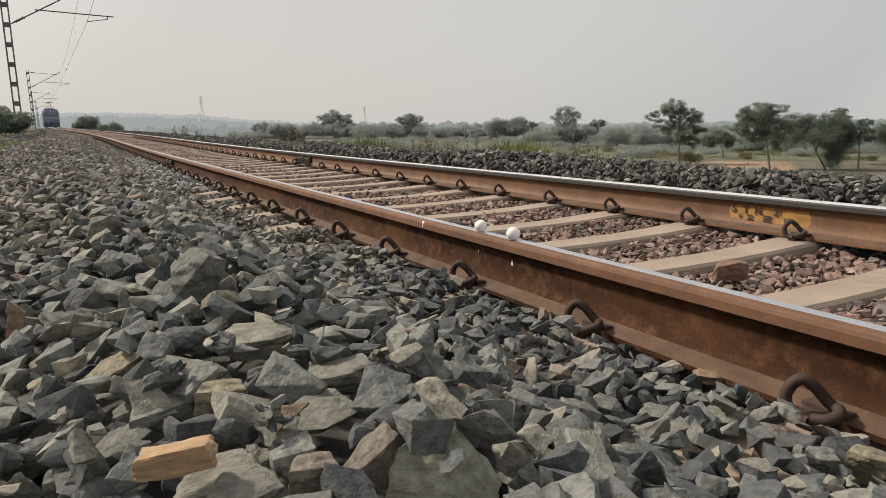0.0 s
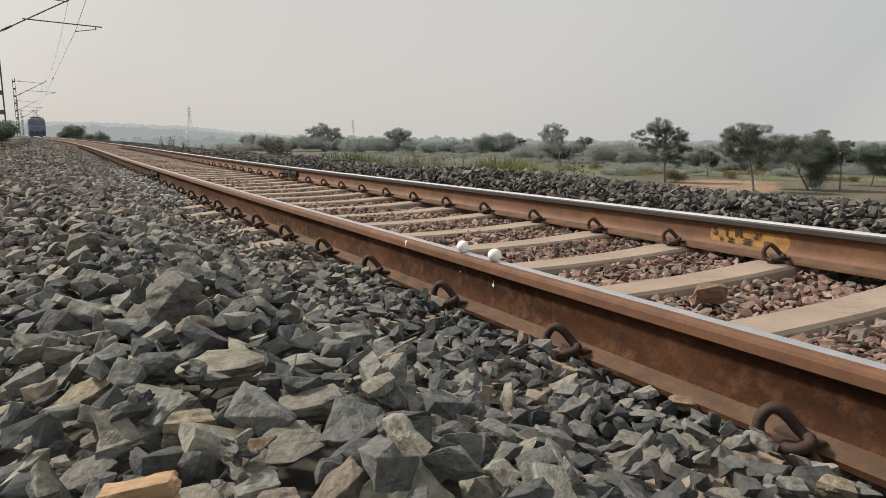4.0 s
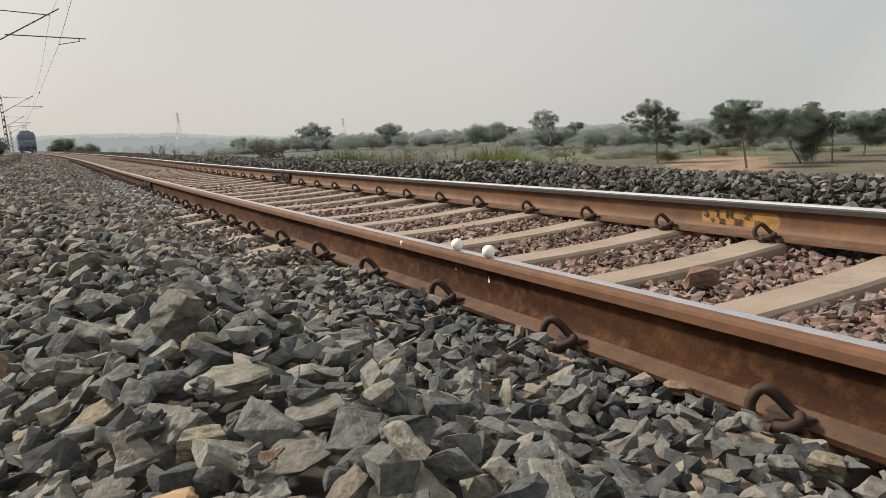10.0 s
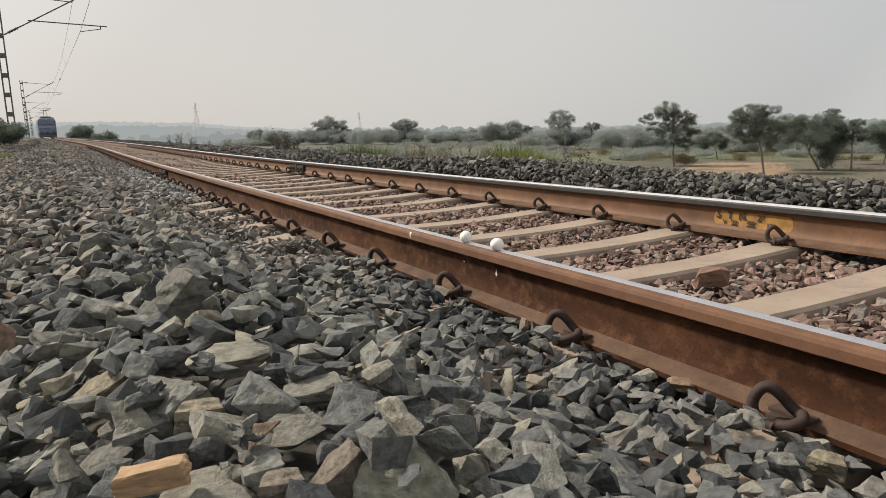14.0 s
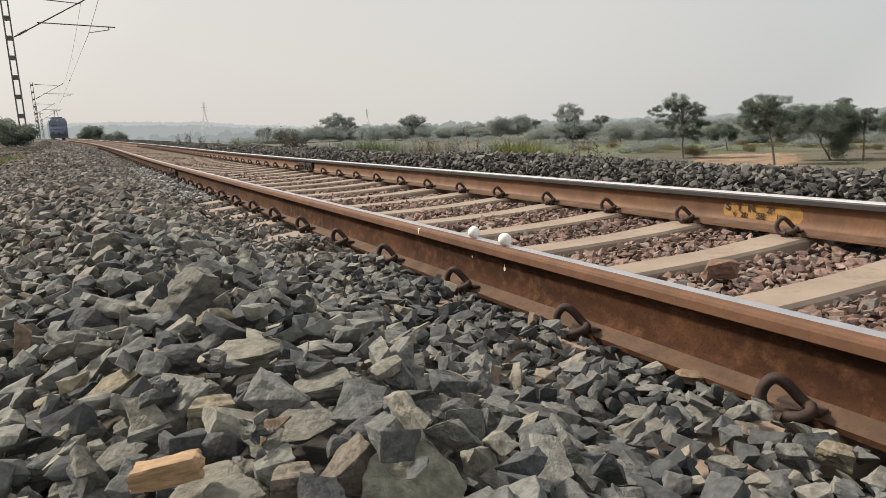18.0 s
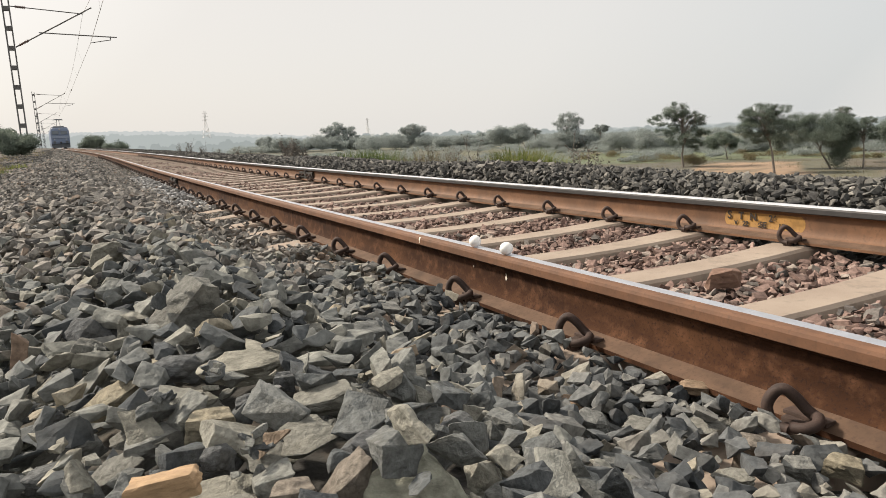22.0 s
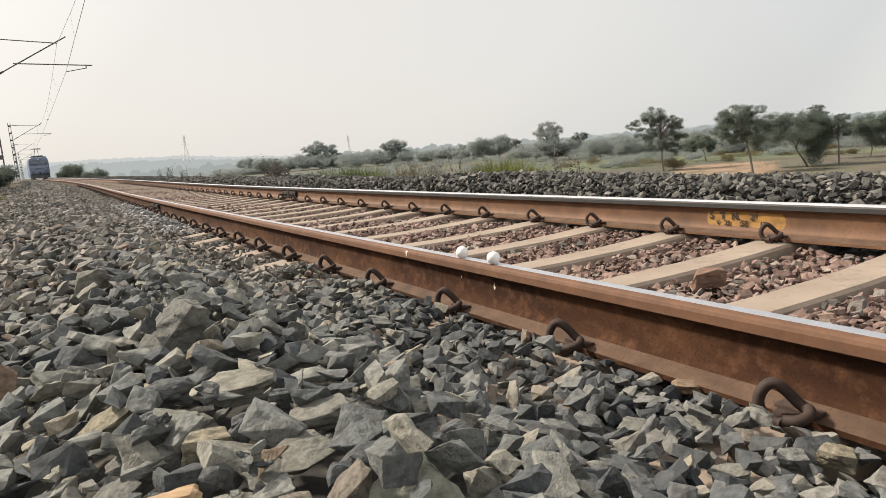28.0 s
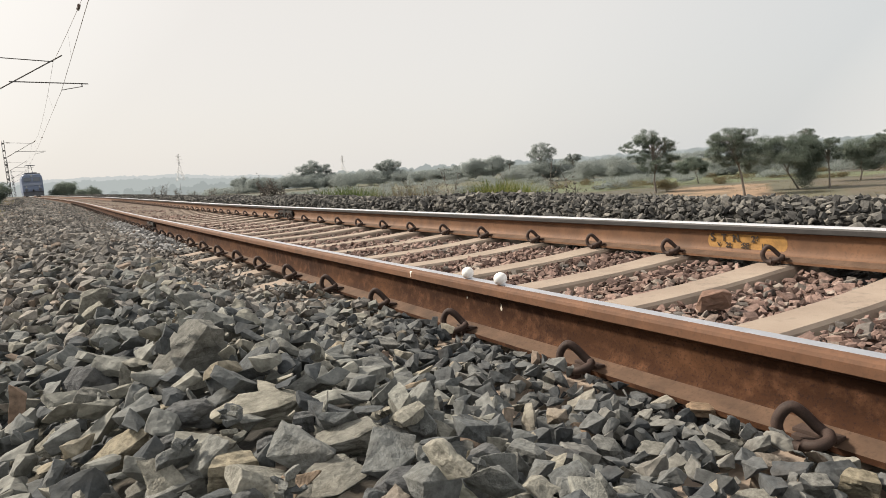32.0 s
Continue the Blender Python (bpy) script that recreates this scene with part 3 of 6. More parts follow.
def build_sleepers():
    base = empty("sleeper", pose(MID, 0, 0))
    part("body", sleeper_mesh(), M_CONC, base)
    for rail_x in (-MID, MID):
        for side in (-1, 1):
            turn = Matrix.Translation((rail_x, 0, 0)) @ Matrix.Rotation(0 if side < 0 else math.pi, 4, "Z")
            bm = bmesh.new()
            tube(bm, [turn @ Vector((-v, 0.64 * u, w)) for u, v, w in curve_points(CLIP, 4)], 0.0108, 8)
            clip = part("rail_clip", bm, M_CLIP, base, "rust-brown sprung steel clip")
            smooth(clip)
            bm = bmesh.new()
            box(bm, (-0.108, -0.004, -0.002), (0.026, 0.030, 0.034), 0.007)
            box(bm, (-0.083, -0.004, 0.010), (0.018, 0.055, 0.018), 0.004)
            bmesh.ops.transform(bm, matrix=turn, verts=bm.verts)
            part("shoulder", bm, M_IRON, base)
            bm = bmesh.new()
            box(bm, (-0.058, -0.01, 0.021), (0.03, 0.085, 0.008), 0.002, None)
            bmesh.ops.transform(bm, matrix=turn, verts=bm.verts)
            part("liner", bm, M_IRON, base)
        bm = bmesh.new()
        box(bm, (rail_x, 0, -0.0035), (0.15, 0.17, 0.005))
        part("rail_pad", bm, M_BLACK, base, "black rubber pad")
    tagged(base, "dusty tan concrete sleeper with four spring clips", "sleeper", group="sleepers of the track")
    rng = random.Random(5)
    for k in range(-10, 60):
        if k:
            y = k * PITCH
            m = Matrix.Translation(on_line(MID, y + rng.uniform(-0.012, 0.012), 0)) @ Matrix.Rotation(turn_at(y) + rng.uniform(-0.006, 0.006), 4, "Z")
            copy_thing(base, m)
    plain_one = part("sleeper", sleeper_mesh(), M_CONC)
    tagged(plain_one, "dusty concrete sleeper far along the track", "sleeper", group="sleepers far along the track")
    plain_one.matrix_basis = Matrix.Translation(on_line(MID, 36.0, 0))
    for k in range(61, 230):
        y = k * PITCH
        copy_thing(plain_one, Matrix.Translation(on_line(MID, y, 0)) @ Matrix.Rotation(turn_at(y), 4, "Z"))


build_sleepers()


# ---- painted mark on the far rail's web ----
def lettering(text, size, y, z, x, parent):
    cu = bpy.data.curves.new("lettering", "FONT")
    cu.body, cu.size, cu.extrude = text, size, 0.0004
    cu.offset = 0.0015
    tmp = new("lettering", cu)
    me = bpy.data.meshes.new_from_object(tmp.evaluated_get(bpy.context.evaluated_depsgraph_get()))
    bpy.data.objects.remove(tmp)
    # written along -y, facing -x
    me.transform(Matrix(((0, 0, -1, x), (-1, 0, 0, y), (0, 1, 0, z), (0, 0, 0, 1))))
    me.materials.append(M_INK)
    ob = new("lettering", me)
    ob.parent = parent
    ob["label"] = "dark stencilled letters reading " + text
    return ob


def painted_mark():
    bm = bmesh.new()
    # a patch with rounded ends, hugging the web
    rows = [(0.044, -0.0118), (0.055, -0.0106), (0.07, -0.0090), (0.09, -0.0090), (0.106, -0.0092), (0.118, -0.0128)]
    n = 24
    grid = []
    for z, x in rows:
        inset = 0.018 * (abs(z - 0.081) / 0.037) ** 3
        grid.append([bm.verts.new((GAUGE + x, 1.622 - inset - (0.44 - 2 * inset) * k / n, z)) for k in range(n + 1)])
    for a, b in zip(grid, grid[1:]):
        for k in range(n):
            bm.faces.new((a[k], a[k + 1], b[k + 1], b[k]))
    patch = part("paint_patch", bm, M_OCHRE, far_rail, "ochre paint patch with stencilled letters")
    x = GAUGE - 0.0138
    lettering("S", 0.056, 1.604, 0.080, x, patch)
    lettering("T", 0.050, 1.538, 0.081, x, patch)
    lettering("N.", 0.050, 1.474, 0.081, x, patch)
    lettering("26", 0.044, 1.368, 0.083, x, patch)
    lettering("V", 0.028, 1.560, 0.052, x - 0.0016, patch)
    lettering("22", 0.034, 1.512, 0.050, x - 0.0016, patch)
    lettering(":SE", 0.040, 1.425, 0.050, x - 0.0016, patch)
    lettering("17", 0.034, 1.315, 0.052, x - 0.0016, patch)


painted_mark()


# ---- eggs on the near rail, and what has run from them ----
def egg(x, y, yaw, length, width):
    bm = bmesh.new()
    bmesh.ops.create_uvsphere(bm, u_segments=32, v_segments=20, radius=0.5)
    for v in bm.verts:
        t = v.co.z * 2
        k = 1 - 0.10 * t - 0.04 * t * t
        v.co = Vector((v.co.z * length, v.co.y * width * k, v.co.x * width * k))
    ob = smooth(part("egg", bm, M_EGG))
    ob.matrix_basis = pose(x, y, 0.1715 + width / 2, 0, 0, yaw)
    tagged(ob, "smooth white egg lying on the rail head", "egg", group="eggs on the rail")


egg(0.0, 1.262, 60, 0.047, 0.042)
egg(-0.002, 1.062, 20, 0.050, 0.042)


def smear(name, outline, label, thick=0.0012):
    """A thin dried splash on the rail's side: rows of y, z and half width, at the side's depth."""
    bm = bmesh.new()
    rows = []
    for x, y, z, w in outline:
        rows.append([bm.verts.new((x - thick, y - w, z)), bm.verts.new((x - 2 * thick, y, z)), bm.verts.new((x - thick, y + w, z))])
    for a, b in zip(rows, rows[1:]):
        for k in (0, 1):
            bm.faces.new((a[k], a[k + 1], b[k + 1], b[k]))
    return part(name, bm, M_WHITE, near_rail, label)


smear("white_mark", [(-0.030, 1.630, 0.1685, 0.008), (-0.034, 1.629, 0.164, 0.006), (-0.0358, 1.628, 0.156, 0.004), (-0.0360, 1.627, 0.147, 0.003)], "white drip mark on the rail head")
smear("white_mark", [(-0.0085, 1.058, 0.112, 0.001), (-0.0084, 1.058, 0.104, 0.002), (-0.0084, 1.058, 0.096, 0.006), (-0.0086, 1.058, 0.089, 0.003)], "pale dried drop on the rail web")
smear("white_mark", [(-0.0084, 1.262, 0.110, 0.001), (-0.0084, 1.262, 0.105, 0.004), (-0.0084, 1.262, 0.101, 0.001)], "pale dried drop on the rail web")


# ---- stones ----
def hull(bm):
    """A clean convex skin round the corners of bm."""
    out = bmesh.new()
    vs = [out.verts.new(v.co) for v in bm.verts]
    bm.free()
    r = bmesh.ops.convex_hull(out, input=vs)
    dead = [g for g in set(r["geom_interior"]) | set(r["geom_unused"]) if isinstance(g, bmesh.types.BMVert)]
    bmesh.ops.delete(out, geom=dead, context="VERTS")
    return out


def stone_shape(rng, fine):
    """An angular crushed stone about 1 across: a skewed block with corners and edges split off; fine: with rough, worn edges."""
    bm = bmesh.new()
    size = Vector((1.0, rng.uniform(0.5, 0.88), rng.uniform(0.28, 0.62)))
    if rng.random() < 0.4:
        bmesh.ops.create_cube(bm, size=1)
        for v in bm.verts:
            v.co = Vector([c * e * rng.uniform(0.4, 1.15) for c, e in zip(v.co, size)])
    else:
        for _ in range(rng.choice((7, 8, 9, 10, 11))):
            d = Vector((rng.gauss(0, 1), rng.gauss(0, 1), rng.gauss(0, 1))).normalized() * rng.uniform(0.46, 0.64)
            bm.verts.new([c * e for c, e in zip(d, size)])
    bm = hull(bm)
    for _ in range(rng.choice((1, 2, 3, 4)) if fine else rng.choice((0, 1, 2))):
        n = Vector((rng.gauss(0, 1), rng.gauss(0, 1), rng.gauss(0, 1)))
        n = Vector([c / e for c, e in zip(n, size)]).normalized()
        far = max(v.co.dot(n) for v in bm.verts)
        bmesh.ops.bisect_plane(bm, geom=bm.verts[:] + bm.edges[:] + bm.faces[:], plane_co=n * far * rng.uniform(0.62, 0.9), plane_no=n, clear_outer=True)
        bm = hull(bm)
    bmesh.ops.remove_doubles(bm, verts=bm.verts, dist=0.03)
    bm = hull(bm)
    bmesh.ops.dissolve_limit(bm, angle_limit=0.06, verts=bm.verts, edges=bm.edges)
    return broken(bm, rng, fine)


def broken(bm, rng, fine, rough=0.06):
    """Rough faces and worn edges on a sharp body; returns its corners and triangles."""
    if fine:
        bmesh.ops.bevel(bm, geom=bm.edges[:], offset=0.009, segments=1, affect="EDGES")
        bmesh.ops.triangulate(bm, faces=bm.faces)
        for k in range(3 if fine > 1 else 1):
            long = [e for e in bm.edges if e.calc_length() > (0.16 if k < 2 else 0.10)]
            bmesh.ops.subdivide_edges(bm, edges=long, cuts=1)
            bmesh.ops.triangulate(bm, faces=bm.faces)
        off = Vector((rng.uniform(0, 50), rng.uniform(0, 50), 0))
        for v in bm.verts:
            v.co += v.co.normalized() * (rough * noise.noise(v.co * 2.0 + off) + 0.5 * rough * noise.noise(v.co * 5 + off) + (0.014 * noise.noise(v.co * 13 + off) if fine > 1 else 0))
    bmesh.ops.triangulate(bm, faces=bm.faces)
    co = np.array([v.co for v in bm.verts])
    co -= (co.max(0) + co.min(0)) / 2
    bm.verts.index_update()
    tri = np.array([[v.index for v in f.verts] for f in bm.faces])
    bm.free()
    return co, tri


rng_shape = random.Random(11)
FINE = [stone_shape(rng_shape, 2) for _ in range(34)]
MIDDLE = [stone_shape(rng_shape, 1) for _ in range(26)]
COARSE = [stone_shape(rng_shape, 0) for _ in range(26)]


def turned(rng, tilt):
    yaw = rng.uniform(0, 2 * math.pi)
    return (Matrix.Rotation(rng.gauss(0, tilt), 3, "X") @ Matrix.Rotation(rng.gauss(0, tilt), 3, "Y") @ Matrix.Rotation(yaw, 3, "Z"))


def on_sleeper(x, y, r):
    if not (-0.56 < x < 2.3):
        return False
    if x < -0.07 and (y < 2.75 or y > 6.3 or x < -0.30 - 0.22 * min(1, (y - 2.75) / 2)):
        return False
    if x > GAUGE + 0.3:
        return False
    k = round(y / PITCH) * PITCH
    return abs(y - k) < 0.092 + 0.42 * r


def on_clip(x, y, r):
    """Whether a stone would lie on one of the rails' clips."""
    k = round(y / PITCH) * PITCH
    return abs(y - k + 0.01) < 0.05 + 0.32 * r and min(abs(abs(x) - 0.115), abs(abs(x - GAUGE) - 0.115)) < 0.04 + 0.32 * r


class Pile:
    """Stones dropped one by one on a map of heights, until they reach the wanted surface."""

    def __init__(self, x0, x1, y0, y1, cell):
        self.x0, self.y0, self.cell = x0, y0, cell
        self.nx, self.ny = int((x1 - x0) / cell), int((y1 - y0) / cell)
        self.want = np.array([[ballast_top(x0 + (i + 0.5) * cell, y0 + (j + 0.5) * cell) for i in range(self.nx)] for j in range(self.ny)])
        self.height = self.want - 0.085
        # sleepers that lie under the stones
        for j in range(self.ny):
            y = y0 + (j + 0.5) * cell
            if abs(y - round(y / PITCH) * PITCH) < 0.10:
                for i in range(self.nx):
                    x = x0 + (i + 0.5) * cell
                    if (-0.52 < x < -0.15 or GAUGE + 0.07 < x < 2.27) and not on_sleeper(x, y, 0):
                        self.height[j, i] = max(self.height[j, i], -0.014)
                        self.want[j, i] = max(self.want[j, i], 0.045)
        self.stones = []

    def settle(self, x, y, size, flat):
        """The height of the centre of a stone that comes to rest at (x, y), or None where it would stand too proud."""
        i, j = (x - self.x0) / self.cell, (y - self.y0) / self.cell
        r = 0.40 * size / self.cell
        i0, i1, j0, j1 = int(max(0, i - r)), int(min(self.nx, i + r + 1)), int(max(0, j - r)), int(min(self.ny, j + r + 1))
        if i1 - i0 < 1 or j1 - j0 < 1:
            return None
        patch = self.height[j0:j1, i0:i1]
        low = 0.5 * patch.mean() + 0.5 * patch.max()
        z = low + 0.42 * flat
        if z + 0.42 * flat > self.want[j0:j1, i0:i1].mean() + self.proud:
            return None
        jj, ii = np.mgrid[j0:j1, i0:i1]
        d = ((ii + 0.5 - i) ** 2 + (jj + 0.5 - j) ** 2) / (r * r + 1e-6)
        np.maximum(patch, z + 0.46 * flat * np.sqrt(np.clip(1 - 0.75 * d, 0, 1)) - 0.2 * flat * (d > 1), out=patch)
        return z

    def keep(self, x, y, z, size, yaw):
        """Holds a stone's room free, and keeps what lies before it low."""
        jj, ii = np.mgrid[0:self.ny, 0:self.nx]
        dx, dy = self.x0 + (ii + 0.5) * self.cell - x, self.y0 + (jj + 0.5) * self.cell - y
        c, s = math.cos(radians(yaw)), math.sin(radians(yaw))
        u, v = (dx * c + dy * s) / size[0], (dy * c - dx * s) / size[1]
        inside = u * u + v * v < 0.23
        self.height[inside] = np.maximum(self.height[inside], z + 0.45 * size[2])
        before = (abs(u) < 0.5) & (v < -0.3) & (v > -1.5) & ~inside
        self.want[before] = np.maximum(np.minimum(self.want[before], z - 0.018), self.height[before] + 0.04)

    def fill(self, rng, count, sizes, proud, area):
        self.proud = proud
        ax0, ax1, ay0, ay1 = area
        for _ in range(count):
            x, y, s = rng.uniform(ax0, ax1), rng.uniform(ay0, ay1), rng.triangular(*sizes)
            if min(abs(x), abs(x - GAUGE)) < (0.03 if 0 < x < GAUGE and s < 0.07 else 0.088 + 0.36 * s) or on_sleeper(x, y, s) or on_clip(x, y, s):
                continue
            z = self.settle(x, y, s, s * 0.46)
            if z is not None:
                self.stones.append((x, y, z, s))


def scatter(name, stones, shapes, mat, seed, tilt, label):
    """Many stones as one object."""
    rng = random.Random(seed)
    verts, faces, n = [], [], 0
    for x, y, z, s in stones:
        co, tri = shapes[rng.randrange(len(shapes))]
        m = np.array(turned(rng, tilt)) * s
        verts.append(co @ m.T + np.array(on_line(x, y, z)))
        faces.append(tri + n)
        n += len(co)
    if not verts:
        return
    ob = soup(name, np.concatenate(verts), np.concatenate(faces), mat)
    tagged(ob, label, "ballast", kind="stuff")


def special(corners, seed, undercut=0.3):
    """A stone broken to a shape of its own, from its main corners; undercut: how far its front leans out over its foot."""
    bm = bmesh.new()
    for x, y, z in corners:
        bm.verts.new((x, y - undercut * z, z))
    return broken(hull(bm), random.Random(seed), 2, 0.10)


SPECIAL = {"ridge": special([(-0.38, -0.32, -0.42), (0.2, -0.34, 0.44), (0.46, -0.24, 0.34), (0.52, -0.18, -0.35), (0.0, -0.24, -0.5), (-0.52, -0.1, -0.4), (-0.46, 0.2, -0.02), (0.05, 0.3, 0.5),
                             (0.4, 0.3, 0.4), (-0.3, 0.4, -0.3), (0.4, 0.4, -0.4)], 4, 0.1),
           "lump": special([(-0.5, 0.0, -0.3), (-0.4, -0.3, -0.5), (0.35, -0.45, -0.5), (0.52, 0.0, -0.2), (0.4, 0.35, -0.5), (-0.3, 0.42, -0.4), (-0.38, -0.15, 0.3), (-0.2, 0.28, 0.42),
                            (0.1, -0.3, 0.4), (0.3, 0.1, 0.38), (0.44, -0.2, 0.12)], 8),
           "brick": special([(-0.5, -0.4, -0.5), (-0.42, -0.35, 0.4), (-0.38, 0.3, 0.5), (-0.4, 0.45, -0.4), (0.45, -0.45, -0.5), (0.38, -0.35, 0.42), (0.42, 0.28, 0.36),
                             (0.55, 0.1, 0.0), (0.4, 0.5, -0.4)], 5),
           "block": special([(-0.5, -0.4, -0.5), (-0.45, 0.4, -0.5), (0.5, -0.42, -0.45), (0.45, 0.4, -0.5), (-0.46, -0.3, 0.28), (-0.3, 0.36, 0.48), (0.32, 0.4, 0.42), (0.44, -0.22, 0.3),
                             (0.05, -0.42, 0.34), (0.5, 0.0, -0.05)], 21),
           "rise_right": special([(-0.5, -0.1, -0.42), (-0.45, 0.25, -0.3), (-0.2, -0.42, -0.5), (0.5, -0.38, -0.5), (0.48, 0.42, -0.5), (0.3, -0.36, 0.3), (0.5, -0.1, 0.36), (0.36, 0.4, 0.5),
                                  (0.0, 0.36, 0.22), (-0.12, -0.3, -0.08)], 22),
           "rise_left": special([(0.5, -0.1, -0.42), (0.45, 0.25, -0.3), (0.2, -0.42, -0.5), (-0.5, -0.38, -0.5), (-0.48, 0.42, -0.5), (-0.3, -0.36, 0.3), (-0.5, -0.1, 0.36), (-0.36, 0.4, 0.5),
                                 (0.0, 0.36, 0.22), (0.12, -0.3, -0.08)], 23),
           "slab": special([(-0.5, -0.25, -0.3), (-0.4, 0.4, -0.1), (0.5, -0.2, -0.4), (0.42, 0.4, -0.2), (-0.3, -0.45, -0.5), (0.25, -0.5, -0.5), (-0.34, -0.3, 0.2), (0.1, -0.36, 0.26),
                            (0.38, -0.1, 0.2), (0.2, 0.4, 0.5), (-0.25, 0.42, 0.46)], 24),
           "dome": special([(-0.5, -0.1, -0.4), (-0.3, -0.45, -0.5), (0.3, -0.46, -0.5), (0.5, -0.05, -0.4), (0.3, 0.45, -0.4), (-0.3, 0.45, -0.4), (-0.36, -0.2, 0.2), (-0.16, 0.2, 0.48),
                            (0.14, -0.22, 0.36), (0.3, 0.2, 0.4), (0.44, -0.2, 0.05), (0.0, -0.46, 0.0)], 25),
           "split": special([(-0.5, -0.2, -0.2), (-0.42, 0.3, 0.1), (-0.3, -0.44, -0.45), (0.3, -0.4, -0.5), (0.5, 0.0, -0.5), (0.4, 0.4, -0.4), (-0.34, -0.34, 0.16), (-0.1, 0.3, 0.48),
                             (0.25, 0.34, 0.5), (0.12, -0.34, 0.24), (0.36, -0.1, 0.3)], 26),
           "flag": special([(-0.5, 0.2, 0.3), (-0.3, 0.46, 0.46), (0.1, 0.45, 0.5), (0.5, 0.05, -0.05), (0.1, -0.4, -0.2), (-0.36, -0.46, -0.3), (-0.4, 0.0, -0.5), (0.2, 0.2, -0.5), (-0.1, -0.3, -0.5)], 27),
           "flat_face": special([(-0.46, -0.3, -0.4), (0.3, -0.42, -0.5), (0.5, -0.2, -0.2), (0.36, -0.1, 0.22), (-0.1, -0.02, 0.5), (-0.42, -0.12, 0.36), (-0.4, 0.4, -0.4), (0.4, 0.4, -0.4),
                                 (0.1, 0.36, 0.4), (-0.3, 0.3, 0.36)], 28),
           "wedge": special([(-0.5, -0.3, -0.5), (-0.42, -0.12, 0.25), (-0.22, 0.1, 0.5), (0.02, 0.1, 0.48), (0.5, -0.15, -0.25), (0.45, -0.45, -0.5), (-0.1, -0.5, -0.45), (0.4, 0.4, -0.4),
                             (-0.4, 0.4, -0.4), (0.1, 0.35, 0.36)], 31, 0.0),
           "peak": special([(-0.5, -0.1, -0.45), (-0.4, 0.3, -0.45), (-0.16, 0.05, 0.48), (-0.34, 0.05, 0.15), (0.0, 0.3, 0.5), (0.12, 0.1, 0.36), (0.5, 0.1, -0.4), (0.38, -0.2, -0.42),
                            (0.0, -0.5, -0.45), (0.2, 0.5, -0.4)], 6)}

# the largest and oddest: place, size, turn, shape, material, label
BIG = [(-1.05, 0.535, 0.281, (0.126, 0.105, 0.098), 0, "ridge", M_SLAB, "large split grey stone with a pale weathered top"),
       (-1.157, -0.115, 0.266, (0.068, 0.036, 0.026), -18, "brick", M_TAN, "tan sandstone piece among grey ballast"),
       (-0.945, -0.188, 0.234, (0.105, 0.080, 0.072), -24, "wedge", M_WEDGE, "large pale grey-green wedge of ballast"),
       (-1.150, 1.50, 0.255, (0.105, 0.075, 0.070), 30, "lump", M_SLAB, "pale block of ballast"),
       (0.845, 0.915, 0.002, (0.135, 0.095, 0.075), -35, "lump", M_ROCK, "brown sandstone lump lying against a sleeper")]

# stones that can be told apart in the heap: place, size, turn, shape and lean of each, by their look
LAID = []


def lay(mat, label, rows):
    LAID.extend((mat, label, *row) for row in rows)


lay(M_SLATE, "dark slate-grey ballast stone with shaded faces", [
    (-1.263, 0.142, 0.188, 0.069, 0.052, 0.031, 4, "dome", 0), (-1.228, 0.014, 0.2, 0.051, 0.038, 0.034, 2, "dome", 0),
    (-1.097, -0.029, 0.237, 0.047, 0.035, 0.036, -10, "dome", 0), (-1.044, 0.075, 0.244, 0.031, 0.023, 0.033, -12, "block", 0),
    (-1.203, 0.663, 0.216, 0.084, 0.063, 0.088, 0, "slab", -45), (-1.096, 0.289, 0.243, 0.092, 0.069, 0.039, -7, "dome", 0),
    (-1.263, 0.322, 0.193, 0.04, 0.03, 0.021, 3, "dome", 0), (-1.136, 0.212, 0.229, 0.032, 0.024, 0.031, -5, "block", 0),
    (-0.544, 0.694, 0.062, 0.073, 0.055, 0.058, -26, "peak", 0), (-0.952, -0.117, 0.254, 0.078, 0.059, 0.026, -25, "dome", 0),
    (-0.828, -0.068, 0.212, 0.064, 0.048, 0.054, -34, "flat_face", 0)])
lay(M_SLATE, "dark slate-grey ballast stone with shaded faces", [
    (-0.918, -0.161, 0.245, 0.05, 0.038, 0.027, -30, "dome", 0), (-0.989, 0.109, 0.254, 0.03, 0.023, 0.028, -16, "block", 0),
    (-0.583, -0.12, 0.08, 0.045, 0.034, 0.041, -48, "block", 0)])
lay(M_MIDGREY, "grey angular ballast stone", [
    (-1.287, 0.089, 0.176, 0.043, 0.033, 0.03, 6, "peak", 0), (-1.15, 0.082, 0.22, 0.073, 0.054, 0.045, -4, "block", 0),
    (-1.08, 0.555, 0.248, 0.058, 0.044, 0.054, -6, "peak", 0), (-1.226, 0.166, 0.205, 0.057, 0.043, 0.029, 1, "dome", 0),
    (-0.713, 0.554, 0.146, 0.117, 0.08, 0.072, -22, "block", 0), (-0.897, 0.025, 0.238, 0.043, 0.033, 0.032, -24, "rise_left", 0),
    (-0.907, -0.043, 0.242, 0.039, 0.029, 0.017, -26, "block", 0), (-1.065, -0.097, 0.238, 0.033, 0.025, 0.03, -14, "peak", 0),
    (-0.867, -0.231, 0.221, 0.062, 0.046, 0.032, -38, "dome", 0), (-0.518, 0, 0.052, 0.079, 0.059, 0.024, -46, "slab", 0),
    (-0.136, -0.07, 0.009, 0.068, 0.051, 0.033, -61, "rise_left", 0)])
